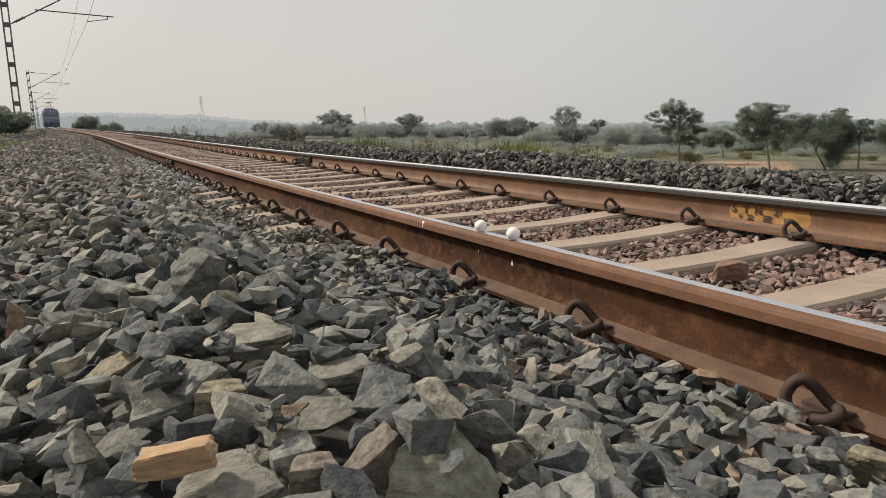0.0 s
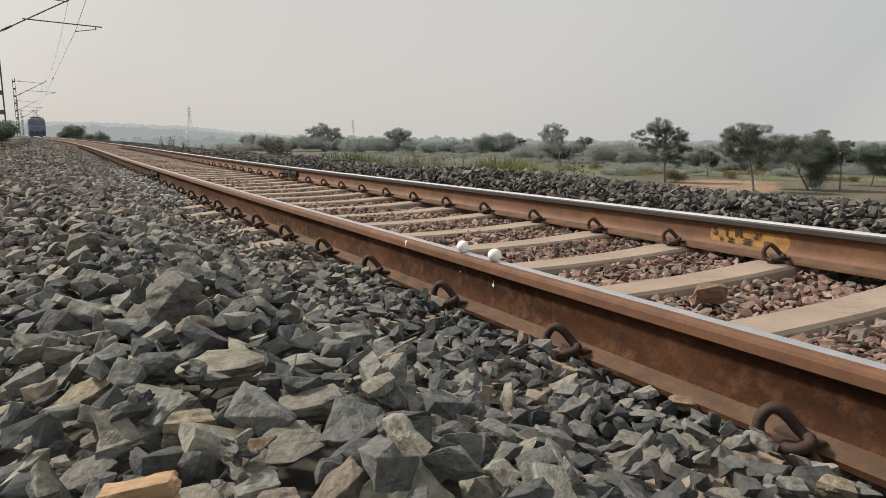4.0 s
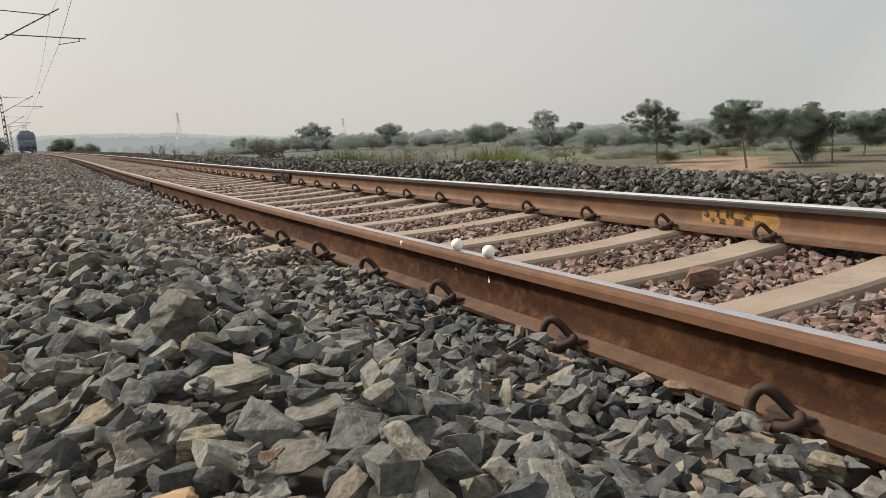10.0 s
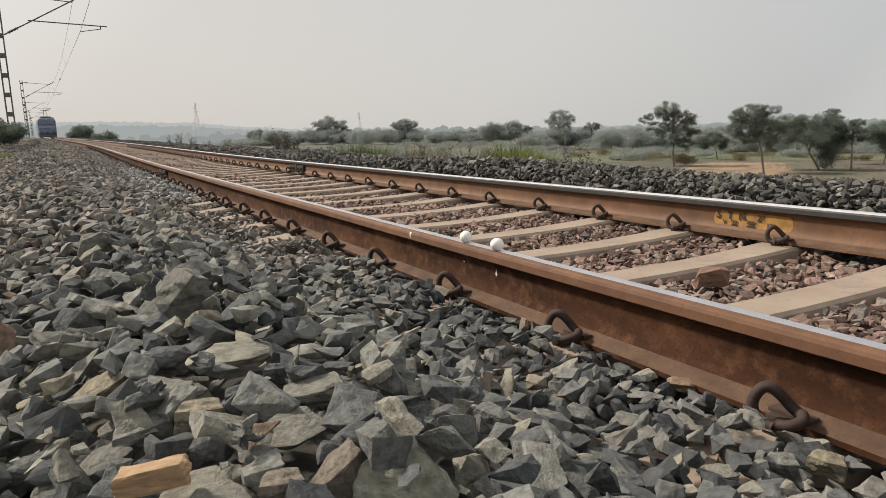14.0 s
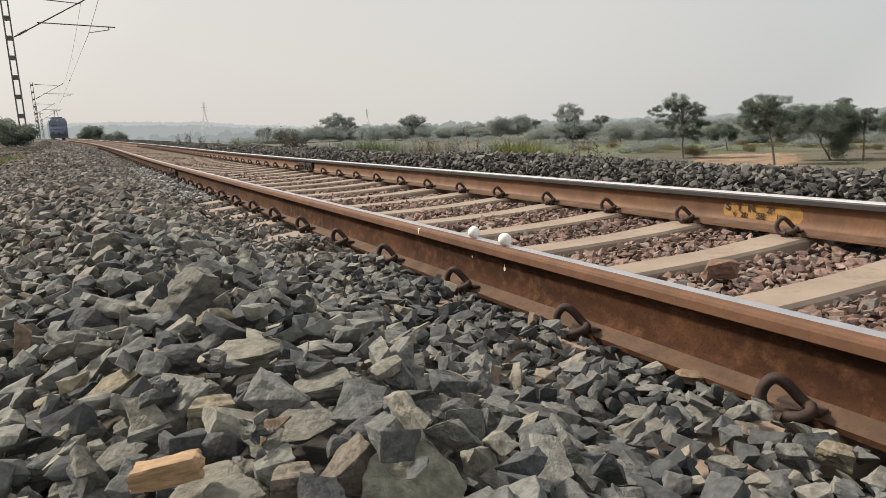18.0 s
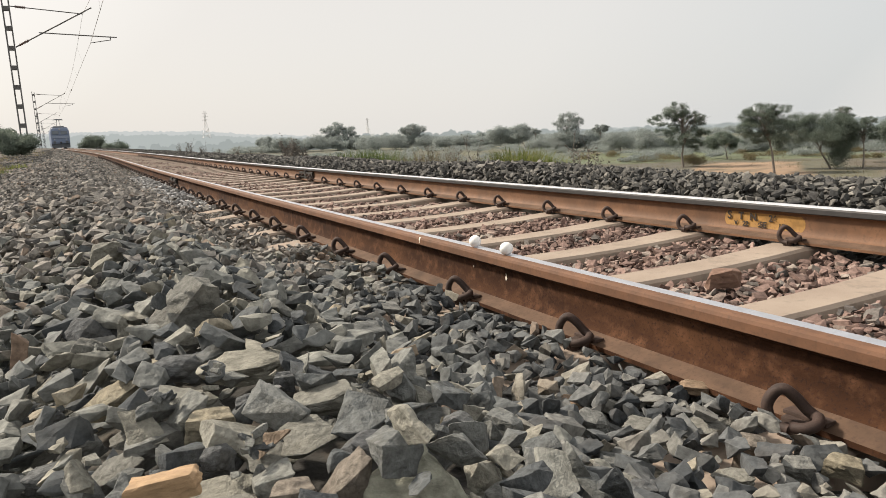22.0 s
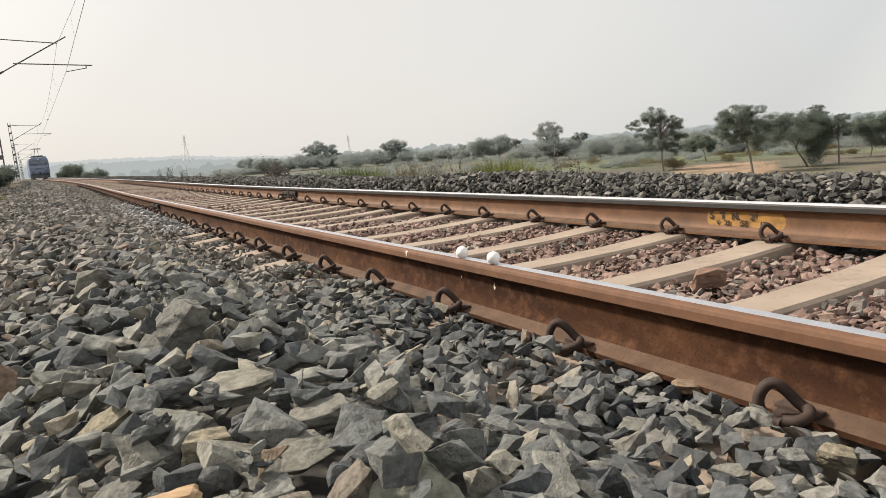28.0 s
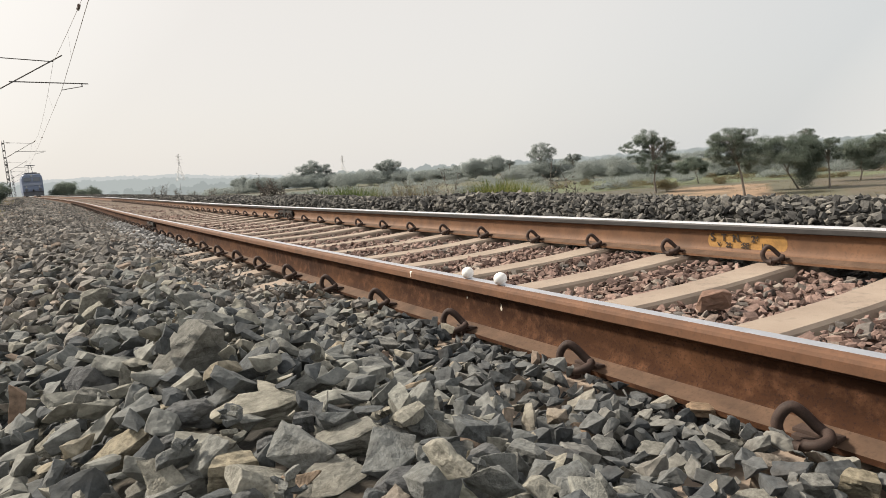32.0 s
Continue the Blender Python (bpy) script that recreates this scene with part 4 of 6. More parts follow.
lay(M_MIDGREY, "grey angular ballast stone", [
    (-0.241, -0.11, 0.014, 0.056, 0.042, 0.04, -60, "block", 0), (-0.419, 0.169, 0.034, 0.07, 0.053, 0.036, -43, "slab", 15)])
lay(M_SLAB, "pale grey ballast stone with a weathered top", [
    (-1.248, 0.036, 0.193, 0.034, 0.026, 0.034, 3, "block", 0), (-1.199, 0.065, 0.207, 0.069, 0.052, 0.048, -1, "rise_right", 0),
    (-1.117, -0.1, 0.229, 0.094, 0.07, 0.028, -9, "slab", 0), (-1.105, -0.14, 0.232, 0.079, 0.059, 0.024, -11, "slab", 0),
    (-1.096, 0.138, 0.241, 0.075, 0.056, 0.026, -8, "slab", 8), (-1.265, 0.476, 0.194, 0.063, 0.047, 0.049, 3, "rise_right", 0),
    (-1.216, 0.547, 0.214, 0.058, 0.043, 0.058, 0, "block", 20), (-1.145, 0.609, 0.23, 0.049, 0.037, 0.054, -3, "peak", 0),
    (-1.058, 0.453, 0.248, 0.051, 0.038, 0.031, -8, "peak", 0), (-1.007, 0.204, 0.253, 0.122, 0.08, 0.037, -13, "slab", 0),
    (-1.167, 0.158, 0.215, 0.062, 0.046, 0.034, -3, "rise_right", 0)])
lay(M_SLAB, "pale grey ballast stone with a weathered top", [
    (-1.173, 1.394, 0.232, 0.084, 0.063, 0.074, -1, "rise_right", 0), (-0.917, 1.251, 0.247, 0.078, 0.059, 0.048, -9, "block", 0),
    (-0.874, 0.362, 0.232, 0.064, 0.048, 0.047, -18, "split", 0), (-0.956, 0.024, 0.256, 0.09, 0.068, 0.032, -20, "split", 0),
    (-0.742, 0.244, 0.153, 0.072, 0.054, 0.077, -27, "split", 0), (-1.006, -0.056, 0.248, 0.071, 0.057, 0.034, -18, "flag", 0),
    (-1.051, -0.053, 0.24, 0.055, 0.044, 0.024, -14, "flag", 0), (-0.636, -0.023, 0.093, 0.072, 0.054, 0.029, -41, "slab", 10),
    (-0.6, -0.087, 0.086, 0.075, 0.056, 0.022, -46, "slab", 0), (-0.212, -0.058, 0.012, 0.044, 0.033, 0.027, -58, "block", 0),
    (-0.35, 0.115, 0.029, 0.073, 0.055, 0.022, -47, "slab", 0)])
lay(M_SLAB, "pale grey ballast stone with a weathered top", [
    (-0.363, -0.086, 0.029, 0.062, 0.047, 0.023, -55, "rise_right", 0), (-0.236, 0.067, 0.013, 0.096, 0.072, 0.029, -53, "slab", -5)])
lay(M_YELLOW, "yellowish split ballast stone", [
    (-1.09, 0.054, 0.24, 0.059, 0.044, 0.041, -9, "block", 0), (-1.193, 0.301, 0.213, 0.084, 0.063, 0.046, -1, "rise_right", 0),
    (-0.839, -0.052, 0.219, 0.019, 0.015, 0.021, -31, "peak", 0), (-0.172, -0.144, 0.011, 0.061, 0.046, 0.04, -63, "block", 0)])
lay(M_BROWNISH, "brownish grey ballast block", [
    (-1.006, -0.16, 0.246, 0.052, 0.039, 0.057, -21, "rise_right", 0), (-1.053, -0.152, 0.237, 0.046, 0.034, 0.037, -17, "block", 0),
    (-0.237, -0.023, 0.014, 0.062, 0.047, 0.043, -56, "block", 0)])
lay(M_ORANGE, "flat orange-brown ballast stone", [
    (-0.384, 0.269, 0.029, 0.059, 0.044, 0.023, -41, "slab", 0), (-0.081, 0.226, 0.006, 0.077, 0.058, 0.023, -51, "slab", 0)])


def build_stones():
    rng = random.Random(21)
    near = Pile(-2.4, 3.6, -0.55, 4.2, 0.012)
    rows = [(x, y, z, size, yaw, 0, shape, mat, label, "large loose stones") for x, y, z, size, yaw, shape, mat, label in BIG]
    rows += [(x, y, z, (w, d, h), yaw, lean, shape, mat, label, "loose ballast stones") for mat, label, x, y, z, w, d, h, yaw, shape, lean in LAID]
    kinds = {}
    for x, y, z, size, yaw, lean, shape, mat, label, group in rows:
        if (shape, mat) not in kinds:
            co, tri = SPECIAL[shape]
            first = soup("loose_stone", co / (co.max(0) - co.min(0)), tri, mat)
            kinds[shape, mat] = first.data
            bpy.data.objects.remove(first)
        ob = new("loose_stone", kinds[shape, mat])
        ob.matrix_basis = pose(x, y, z, rng.uniform(-6, 6), lean + rng.uniform(-8, 8), yaw + rng.uniform(-10, 10)) @ Matrix.Diagonal((*size, 1))
        tagged(ob, label, "stone", group=group)
        near.keep(x, y, z, size, yaw)
    near.fill(rng, 60000, (0.03, 0.065, 0.045), -0.045, (-2.4, -0.07, -0.5, 4.2))
    near.fill(rng, 900, (0.06, 0.10, 0.075), 0.03, (-2.0, -0.62, -0.5, 4.2))
    near.fill(rng, 26000, (0.042, 0.085, 0.06), 0.03, (-2.3, -0.4, -0.5, 4.2))
    near.fill(rng, 20000, (0.02, 0.045, 0.032), -0.012, (-2.3, -0.4, -0.5, 4.2))
    near.fill(rng, 7000, (0.022, 0.05, 0.036), 0.006, (-2.3, -0.4, -0.5, 4.2))
    near.fill(rng, 40000, (0.012, 0.032, 0.02), 0.0, (-1.45, -0.55, -0.5, 0.7))
    left = near.stones
    near.stones = []
    near.fill(rng, 14000, (0.042, 0.08, 0.056), 0.02, (-0.65, -0.07, -0.5, 4.2))
    near.fill(rng, 24000, (0.02, 0.05, 0.032), 0.004, (-0.5, -0.07, -0.5, 4.2))
    left += near.stones
    near.stones = []
    near.fill(rng, 7000, (0.05, 0.085, 0.065), 0.012, (0.05, GAUGE - 0.05, -0.5, 4.2))
    near.fill(rng, 50000, (0.025, 0.075, 0.05), 0.012, (0.05, GAUGE - 0.05, -0.5, 4.2))
    inner = near.stones
    near.stones = []
    near.fill(rng, 60000, (0.04, 0.09, 0.06), 0.025, (GAUGE + 0.05, 3.6, -0.5, 4.2))
    outer = near.stones
    # the three hundred nearest stand as stones of their own
    left.sort(key=lambda s: (s[0] + 1.0) ** 2 + (0.9 * (s[1] + 0.15)) ** 2 - 0.4 * (s[2] - ballast_top(s[0], s[1])))
    meshes = []
    for co, tri in FINE:
        me = soup("ballast_stone", co, tri, M_STONE1)
        meshes.append(me.data)
        bpy.data.objects.remove(me)
    for x, y, z, s in left[:300]:
        ob = new("ballast_stone", meshes[rng.randrange(len(meshes))])
        ob.matrix_basis = Matrix.Translation((x, y, z)) @ turned(rng, 0.42).to_4x4() @ Matrix.Diagonal((s, s, s, 1))
        tagged(ob, "angular grey crushed-stone ballast piece", "stone", group="loose ballast stones")
    soiled = {s for s in left[300:] if s[1] < 1.6 and s[0] > -0.85 + 0.45 * rng.random()}
    scatter("ballast", [s for s in left[300:] if s in soiled], FINE, M_SOILED, 12, 0.45, "dirty dark grey crushed stone against the rail foot")
    left = left[:300] + [s for s in left[300:] if s not in soiled]
    dusty = {s for s in left[300:] if s[1] > 0.7 + 2.4 * rng.random()}
    scatter("ballast", [s for s in left[300:] if s[1] < 1.6 and s not in dusty], FINE, M_STONE, 1, 0.45, "heap of angular grey crushed stone beside the rail")
    scatter("ballast", [s for s in left[300:] if s[1] >= 1.6 and s not in dusty], MIDDLE, M_STONE, 2, 0.42, "heap of angular grey crushed stone beside the rail")
    scatter("ballast", [s for s in left[300:] if s in dusty], MIDDLE, M_DUSTY, 16, 0.42, "dusty brownish grey crushed stone beside the rail")
    scatter("ballast", inner, MIDDLE, M_RED, 3, 0.4, "reddish dusty crushed stone between the sleepers")
    scatter("ballast", outer, MIDDLE, M_FAR, 4, 0.6, "brownish grey crushed stone heaped beyond the far rail")
    # behind
    back = Pile(-2.4, 3.6, -6.0, -0.5, 0.03)
    back.fill(rng, 26000, (0.045, 0.095, 0.06), 0.02, (-2.3, -0.07, -6.0, -0.52))
    back.fill(rng, 22000, (0.045, 0.095, 0.065), 0.02, (GAUGE + 0.05, 3.5, -6.0, -0.52))
    scatter("ballast", back.stones, COARSE, M_STONE, 14, 0.6, "grey crushed stone along the track shoulder")
    back.stones = []
    back.fill(rng, 22000, (0.04, 0.085, 0.06), 0.012, (0.05, GAUGE - 0.05, -6.0, -0.52))
    scatter("ballast", back.stones, COARSE, M_RED, 15, 0.4, "reddish dusty crushed stone between the sleepers")
    # farther along
    mid = Pile(-3.6, 3.8, 4.2, 16, 0.02)
    mid.fill(rng, 110000, (0.035, 0.095, 0.05), 0.025, (-2.2, -0.07, 4.2, 16))
    heap, mid.stones = mid.stones, []
    mid.fill(rng, 30000, (0.035, 0.085, 0.05), 0.015, (-3.5, -2.1, 4.2, 16))
    scatter("ballast", mid.stones, COARSE, M_FAR, 13, 0.5, "brownish crushed stone spread over the shoulder")
    mid.stones = []
    pale = [s for s in heap if -0.30 - 0.25 * rng.random() < s[0] < -0.05 and 5.8 < s[1] < 12]
    keep = set(map(id, pale))
    scatter("ballast", [s for s in heap if id(s) not in keep], COARSE, M_DUSTY, 5, 0.42, "grey crushed stone along the track shoulder")
    scatter("ballast", pale, COARSE, M_PALE, 6, 0.42, "whitened crushed stone near the rail joint")
    mid.fill(rng, 60000, (0.04, 0.085, 0.06), 0.014, (0.05, GAUGE - 0.05, 4.2, 16))
    scatter("ballast", mid.stones, COARSE, M_RED, 7, 0.4, "reddish dusty crushed stone between the sleepers")
    mid.stones = []
    mid.fill(rng, 70000, (0.045, 0.105, 0.07), 0.03, (GAUGE + 0.05, 3.8, 4.2, 16))
    scatter("ballast", mid.stones, COARSE, M_FAR, 8, 0.6, "brownish grey crushed stone heaped beyond the far rail")
    # and to where single stones are lost
    sets = {"left": [], "inner": [], "outer": []}
    for _ in range(54000):
        y = 16 * (80 / 16) ** rng.random()
        x = rng.uniform(-4.0, 3.4)
        s = rng.uniform(0.05, 0.095)
        if min(abs(x), abs(x - GAUGE)) < 0.1 + 0.4 * s or on_sleeper(x, y, s):
            continue
        kind = "outer" if x < -2.0 else "left" if x < 0 else "inner" if x < GAUGE else "outer"
        sets[kind].append((x, y, ballast_top(x, y) - 0.015 + rng.uniform(-0.01, 0.015), s))
    scatter("ballast", sets["left"], COARSE, M_DUSTY, 9, 0.4, "grey crushed stone far along the track")
    scatter("ballast", sets["inner"], COARSE, M_RED, 10, 0.4, "reddish crushed stone far along the track")
    scatter("ballast", sets["outer"], COARSE, M_FAR, 11, 0.4, "brownish crushed stone far along the track")


# ---- masts and overhead line ----
def mast(x, y, z, height, reach, low, label):
    """A lattice mast with its bracket. reach: how far the bracket carries the wire; low: height of its foot over the ground."""
    e = empty("overhead_line_mast", pose(x, y, z))
    for k in (-0.14, 0.14):
        bm = bmesh.new()
        box(bm, (k, 0, height / 2), (0.03, 0.15, height))
        box(bm, (k - 0.02 * (1 if k > 0 else -1), 0.07, height / 2), (0.04, 0.012, height))
        box(bm, (k - 0.02 * (1 if k > 0 else -1), -0.07, height / 2), (0.04, 0.012, height))
        part("channel", bm, M_MAST, e)
    h = 0.35
    while h < height:
        bm = bmesh.new()
        box(bm, (0, -0.082, h), (0.30, 0.012, 0.20 if h < height - 0.3 else 0.12))
        part("batten", bm, M_MAST, e)
        bm = bmesh.new()
        box(bm, (0, 0.082, h), (0.30, 0.012, 0.20 if h < height - 0.3 else 0.12))
        part("batten", bm, M_MAST, e)
        h += 0.86
    bm = bmesh.new()
    box(bm, (0, 0, 0.0), (0.7, 0.7, 0.5), 0.02)
    part("footing", bm, M_CONC, e, "concrete footing block")
    b, tubes = low, {}
    for name, p, q, r in (("tie_tube", (0.16, -0.1, b + 6.97), (3.02, -0.1, b + 6.76), 0.022), ("bracket_tube", (0.18, -0.1, b + 5.20), (3.42, -0.1, b + 7.06), 0.030),
                          ("register_tube", (1.15, -0.1, b + 5.86), (4.36, -0.1, b + 5.74), 0.026), ("steady_arm", (3.20, -0.1, b + 5.46), (4.08, -0.1, b + 5.62), 0.018),
                          ("drop_bracket", (4.08, -0.1, b + 5.60), (4.08, -0.1, b + 5.78), 0.022)):
        bm = bmesh.new()
        rod(bm, p, q, r, 8)
        tubes[name] = part(name, bm, M_MAST, tubes["register_tube"] if name == "drop_bracket" else e)
    for on, p, q in (("tie_tube", (0.35, -0.1, b + 6.956), (0.75, -0.1, b + 6.927)), ("bracket_tube", (0.33, -0.1, b + 5.286), (0.72, -0.1, b + 5.51))):
        bm = bmesh.new()
        rod(bm, p, q, 0.04, 10)
        for n in range(6):
            a = Vector(p).lerp(Vector(q), (n + 0.3) / 6)
            rod(bm, a, a + (Vector(q) - Vector(p)).normalized() * 0.03, 0.075, 12, 0.05)
        part("insulator", bm, M_INSUL, tubes[on], "ribbed brown insulator")
    tagged(e, label, "mast", group="overhead line masts")
    return Vector((x + 3.20, y - 0.1, z + b + 5.44)), Vector((x + 3.02, y - 0.1, z + b + 6.74))


def build_line():
    ends = [(Vector((1.15, -24, 5.55)), Vector((2.2, -24, 6.95)))]
    places = [(-3.15, 36.0, -0.25, 7.8), (-4.85, 97.0, 0.35, 7.6), (-6.85, 155.0, 0.85, 7.6), (-8.3, 215.0, 1.2, 7.6), (-9.9, 275.0, 1.5, 7.6)]
    for n, (x, y, z, h) in enumerate(places):
        ends.append(mast(x, y, z, h, 3.1, 0.35, "grey steel lattice mast with bracket arm and insulators"))
    ends.append((Vector((-5.2, 330, 7.4)), Vector((-5.6, 330, 8.8))))
    for (c0, k0), (c1, k1) in zip(ends, ends[1:]):
        e = empty("overhead_wire", pose(*c0))
        bm = bmesh.new()
        tube(bm, [Vector(), c1 - c0], 0.009, 5)
        part("contact_wire", bm, M_WIRE, e)
        line = [k0.lerp(k1, t / 14) - Vector((0, 0, 0.85 * 4 * (t / 14) * (1 - t / 14))) for t in range(15)]
        bm = bmesh.new()
        tube(bm, [p - c0 for p in line], 0.007, 5)
        part("catenary_wire", bm, M_WIRE, e)
        for t in (2, 4, 6, 8, 10, 12):
            bm = bmesh.new()
            rod(bm, line[t] - c0, c0.lerp(c1, t / 14) - c0, 0.0025, 4)
            part("dropper", bm, M_WIRE, e)
        for f, low in ((0.52, True), (0.80, False)):
            p = c0.lerp(c1, f) if low else line[round(14 * f)]
            bm = bmesh.new()
            rod(bm, p - c0 - (c1 - c0).normalized() * 0.25, p - c0 + (c1 - c0).normalized() * 0.25, 0.05, 8)
            part("insulator", bm, M_INSUL, e, "small dark insulator in the wire")
        tagged(e, "thin overhead contact and catenary wires with droppers", "wire", group="overhead wires")


# ---- train ----
def build_train():
    e = empty("locomotive", pose(0, 0, 0))
    bm = bmesh.new()
    prof = [(-1.42, 0.32), (-1.56, 0.9), (-1.56, 3.1), (-1.42, 3.55), (-1.15, 3.75), (1.15, 3.75), (1.42, 3.55), (1.56, 3.1), (1.56, 0.9), (1.42, 0.32)]
    rings = []
    for y, k, lean in ((0.0, 0.93, 0.0), (0.25, 0.985, 0.0), (0.8, 1.0, 0.0), (17.0, 1.0, 0.0), (17.6, 0.95, 0.0)):
        rings.append([bm.verts.new((x * k, y + (0.35 * max(0, z - 2.1) / 1.6 if y < 0.5 else 0), 0.32 + (z - 0.32) * (0.97 + 0.03 * (k - 0.93) / 0.07))) for x, z in prof])
    for a, b in zip(rings, rings[1:]):
        for k in range(len(prof)):
            bm.faces.new((a[k], a[(k + 1) % len(prof)], b[(k + 1) % len(prof)], b[k]))
    bm.faces.new(rings[0])
    bm.faces.new(list(reversed(rings[-1])))
    bmesh.ops.recalc_face_normals(bm, faces=bm.faces)
    part("body", bm, M_TRAIN, e, "blue painted steel body")
    bm = bmesh.new()
    box(bm, (0, 9.0, 3.70), (2.62, 16.6, 0.24), 0.09)
    part("roof", bm, M_ROOF, e, "dark grey roof")
    for x in (-0.68, 0.68):
        bm = bmesh.new()
        box(bm, (x, 0.10, 2.85), (1.05, 0.06, 0.62), 0.02, Matrix.Rotation(radians(-12), 4, "X"))
        part("windscreen", bm, M_GLASS, e, "dark windscreen")
    bm = bmesh.new()
    box(bm, (0, -0.02, 2.02), (2.75, 0.05, 0.38), 0.015)
    part("band", bm, M_BAND, e, "pale stripe across the nose")
    bm = bmesh.new()
    box(bm, (0, -0.12, 1.05), (2.95, 0.3, 0.42), 0.03)
    beam = part("buffer_beam", bm, M_TRAIN, e)
    for x in (-0.98, 0.98):
        bm = bmesh.new()
        rod(bm, (x, -0.62, 1.1), (x, -0.25, 1.1), 0.1, 12)
        rod(bm, (x, -0.68, 1.1), (x, -0.62, 1.1), 0.24, 16)
        part("buffer", bm, M_ROOF, beam, "round sprung buffer")
        bm = bmesh.new()
        rod(bm, (x * 0.95, -0.06, 1.62), (x * 0.95, 0.02, 1.62), 0.12, 14)
        part("marker_light", bm, M_LAMP, e)
    bm = bmesh.new()
    rod(bm, (0, 0.16, 3.42), (0, 0.30, 3.42), 0.17, 16)
    part("headlight", bm, M_LAMP, e)
    bm = bmesh.new()
    box(bm, (0, -0.05, 0.46), (2.95, 0.08, 0.74), 0.02)
    part("cattle_guard", bm, M_ROOF, e)
    bm = bmesh.new()
    box(bm, (0, -0.45, 1.0), (0.22, 0.5, 0.28), 0.03)
    part("coupler", bm, M_BLACK, beam, "black coupler")
    for y, l, h in ((1.6, 1.6, 0.22), (6.5, 3.0, 0.34), (11, 3.2, 0.3)):
        bm = bmesh.new()
        box(bm, (0, y, 3.80 + h / 2), (1.7, l, h), 0.05)
        part("roof_box", bm, M_ROOF, e)
    bm = bmesh.new()
    for x in (-0.32, 0.32):
        rod(bm, (x, 2.2, 4.0), (x * 0.8, 3.4, 4.65), 0.05, 6)
        rod(bm, (x * 0.8, 3.4, 4.65), (x * 0.5, 2.3, 5.25), 0.045, 6)
    rod(bm, (-0.62, 2.3, 5.27), (0.62, 2.3, 5.27), 0.05, 6)
    rod(bm, (-0.62, 2.3, 5.27), (-0.8, 2.3, 5.14), 0.04, 6)
    rod(bm, (0.62, 2.3, 5.27), (0.8, 2.3, 5.14), 0.04, 6)
    rod(bm, (-0.5, 2.55, 5.24), (0.5, 2.55, 5.24), 0.04, 6)
    part("pantograph", bm, M_ROOF, e, "raised folding pantograph")
    for y0 in (2.0, 12.0):
        bm = bmesh.new()
        box(bm, (0, y0 + 1.9, 0.72), (2.3, 4.6, 0.34), 0.04)
        bogie = part("bogie", bm, M_ROOF, e)
        for dy in (0.0, 1.9, 3.8):
            bm = bmesh.new()
            for x in (-MID, MID):
                rod(bm, (x - 0.065, y0 + dy, 0.546), (x + 0.065, y0 + dy, 0.546), 0.546, 24)
            rod(bm, (-0.9, y0 + dy, 0.546), (0.9, y0 + dy, 0.546), 0.09, 10)
            part("wheelset", bm, M_BLACK, bogie)
    tagged(e, "blue electric locomotive with pale nose stripe and raised pantograph", "locomotive")
    return e


# ---- trees and plants ----
def leaf_quads(centres, size, rng, face=None):
    """One small leaf clump (a quad) at each centre, turned at random or roughly to the side named by face."""
    n = len(centres)
    if face is None:
        face = np.zeros((n, 3))
    up = face + 0.6 * rng.normal(size=(n, 3))
    up /= np.linalg.norm(up, axis=1)[:, None] + 1e-9
    a = np.cross(up, rng.normal(size=(n, 3)))
    a /= np.linalg.norm(a, axis=1)[:, None]
    b = np.cross(up, a)
    s = size * rng.uniform(0.6, 1.3, (n, 1))
    a, b = a * s, b * s * 0.6
    verts = np.stack([centres - a, centres + b, centres + a, centres - b], 1).reshape(-1, 3)
    return verts, np.arange(4 * n).reshape(-1, 4)


def crown_points(rng, blobs, count):
    """Places in and on the blobs (centre, radii), and the way outwards at each."""
    out, face = [], []
    weight = np.array([r[0] * r[1] for _, r in blobs])
    for (c, r), k in zip(blobs, rng.multinomial(count, weight / weight.sum())):
        d = rng.normal(size=(k, 3))
        d /= np.linalg.norm(d, axis=1)[:, None]
        rad = rng.uniform(0.1, 1.0, (k, 1)) ** 0.5
        out.append(np.array(c) + d * rad * np.array(r) * (1 + 0.12 * rng.normal(size=(k, 1))))
        face.append(d)
    return np.concatenate(out), np.concatenate(face)


def dome_lobes(rng, height, width):
    """A round, bushy head with uneven shoulders, down to near the ground."""
    lobes = [(0, 0, 0.50 * height, 0.34 * width, 0.36 * height)]
    for k in range(8):
        a, z = 0.79 * k + rng.uniform(0, 0.7), rng.uniform(0.3, 0.72)
        r = width * rng.uniform(0.13, 0.22)
        reach = (0.5 * width - r) * math.sqrt(max(0.1, 1 - (2 * z - 0.75) ** 2))
        lobes.append((math.cos(a) * reach, math.sin(a) * reach, z * height, r, min(r * 0.9, (1 - z) * height * rng.uniform(0.75, 1.0))))
    return lobes


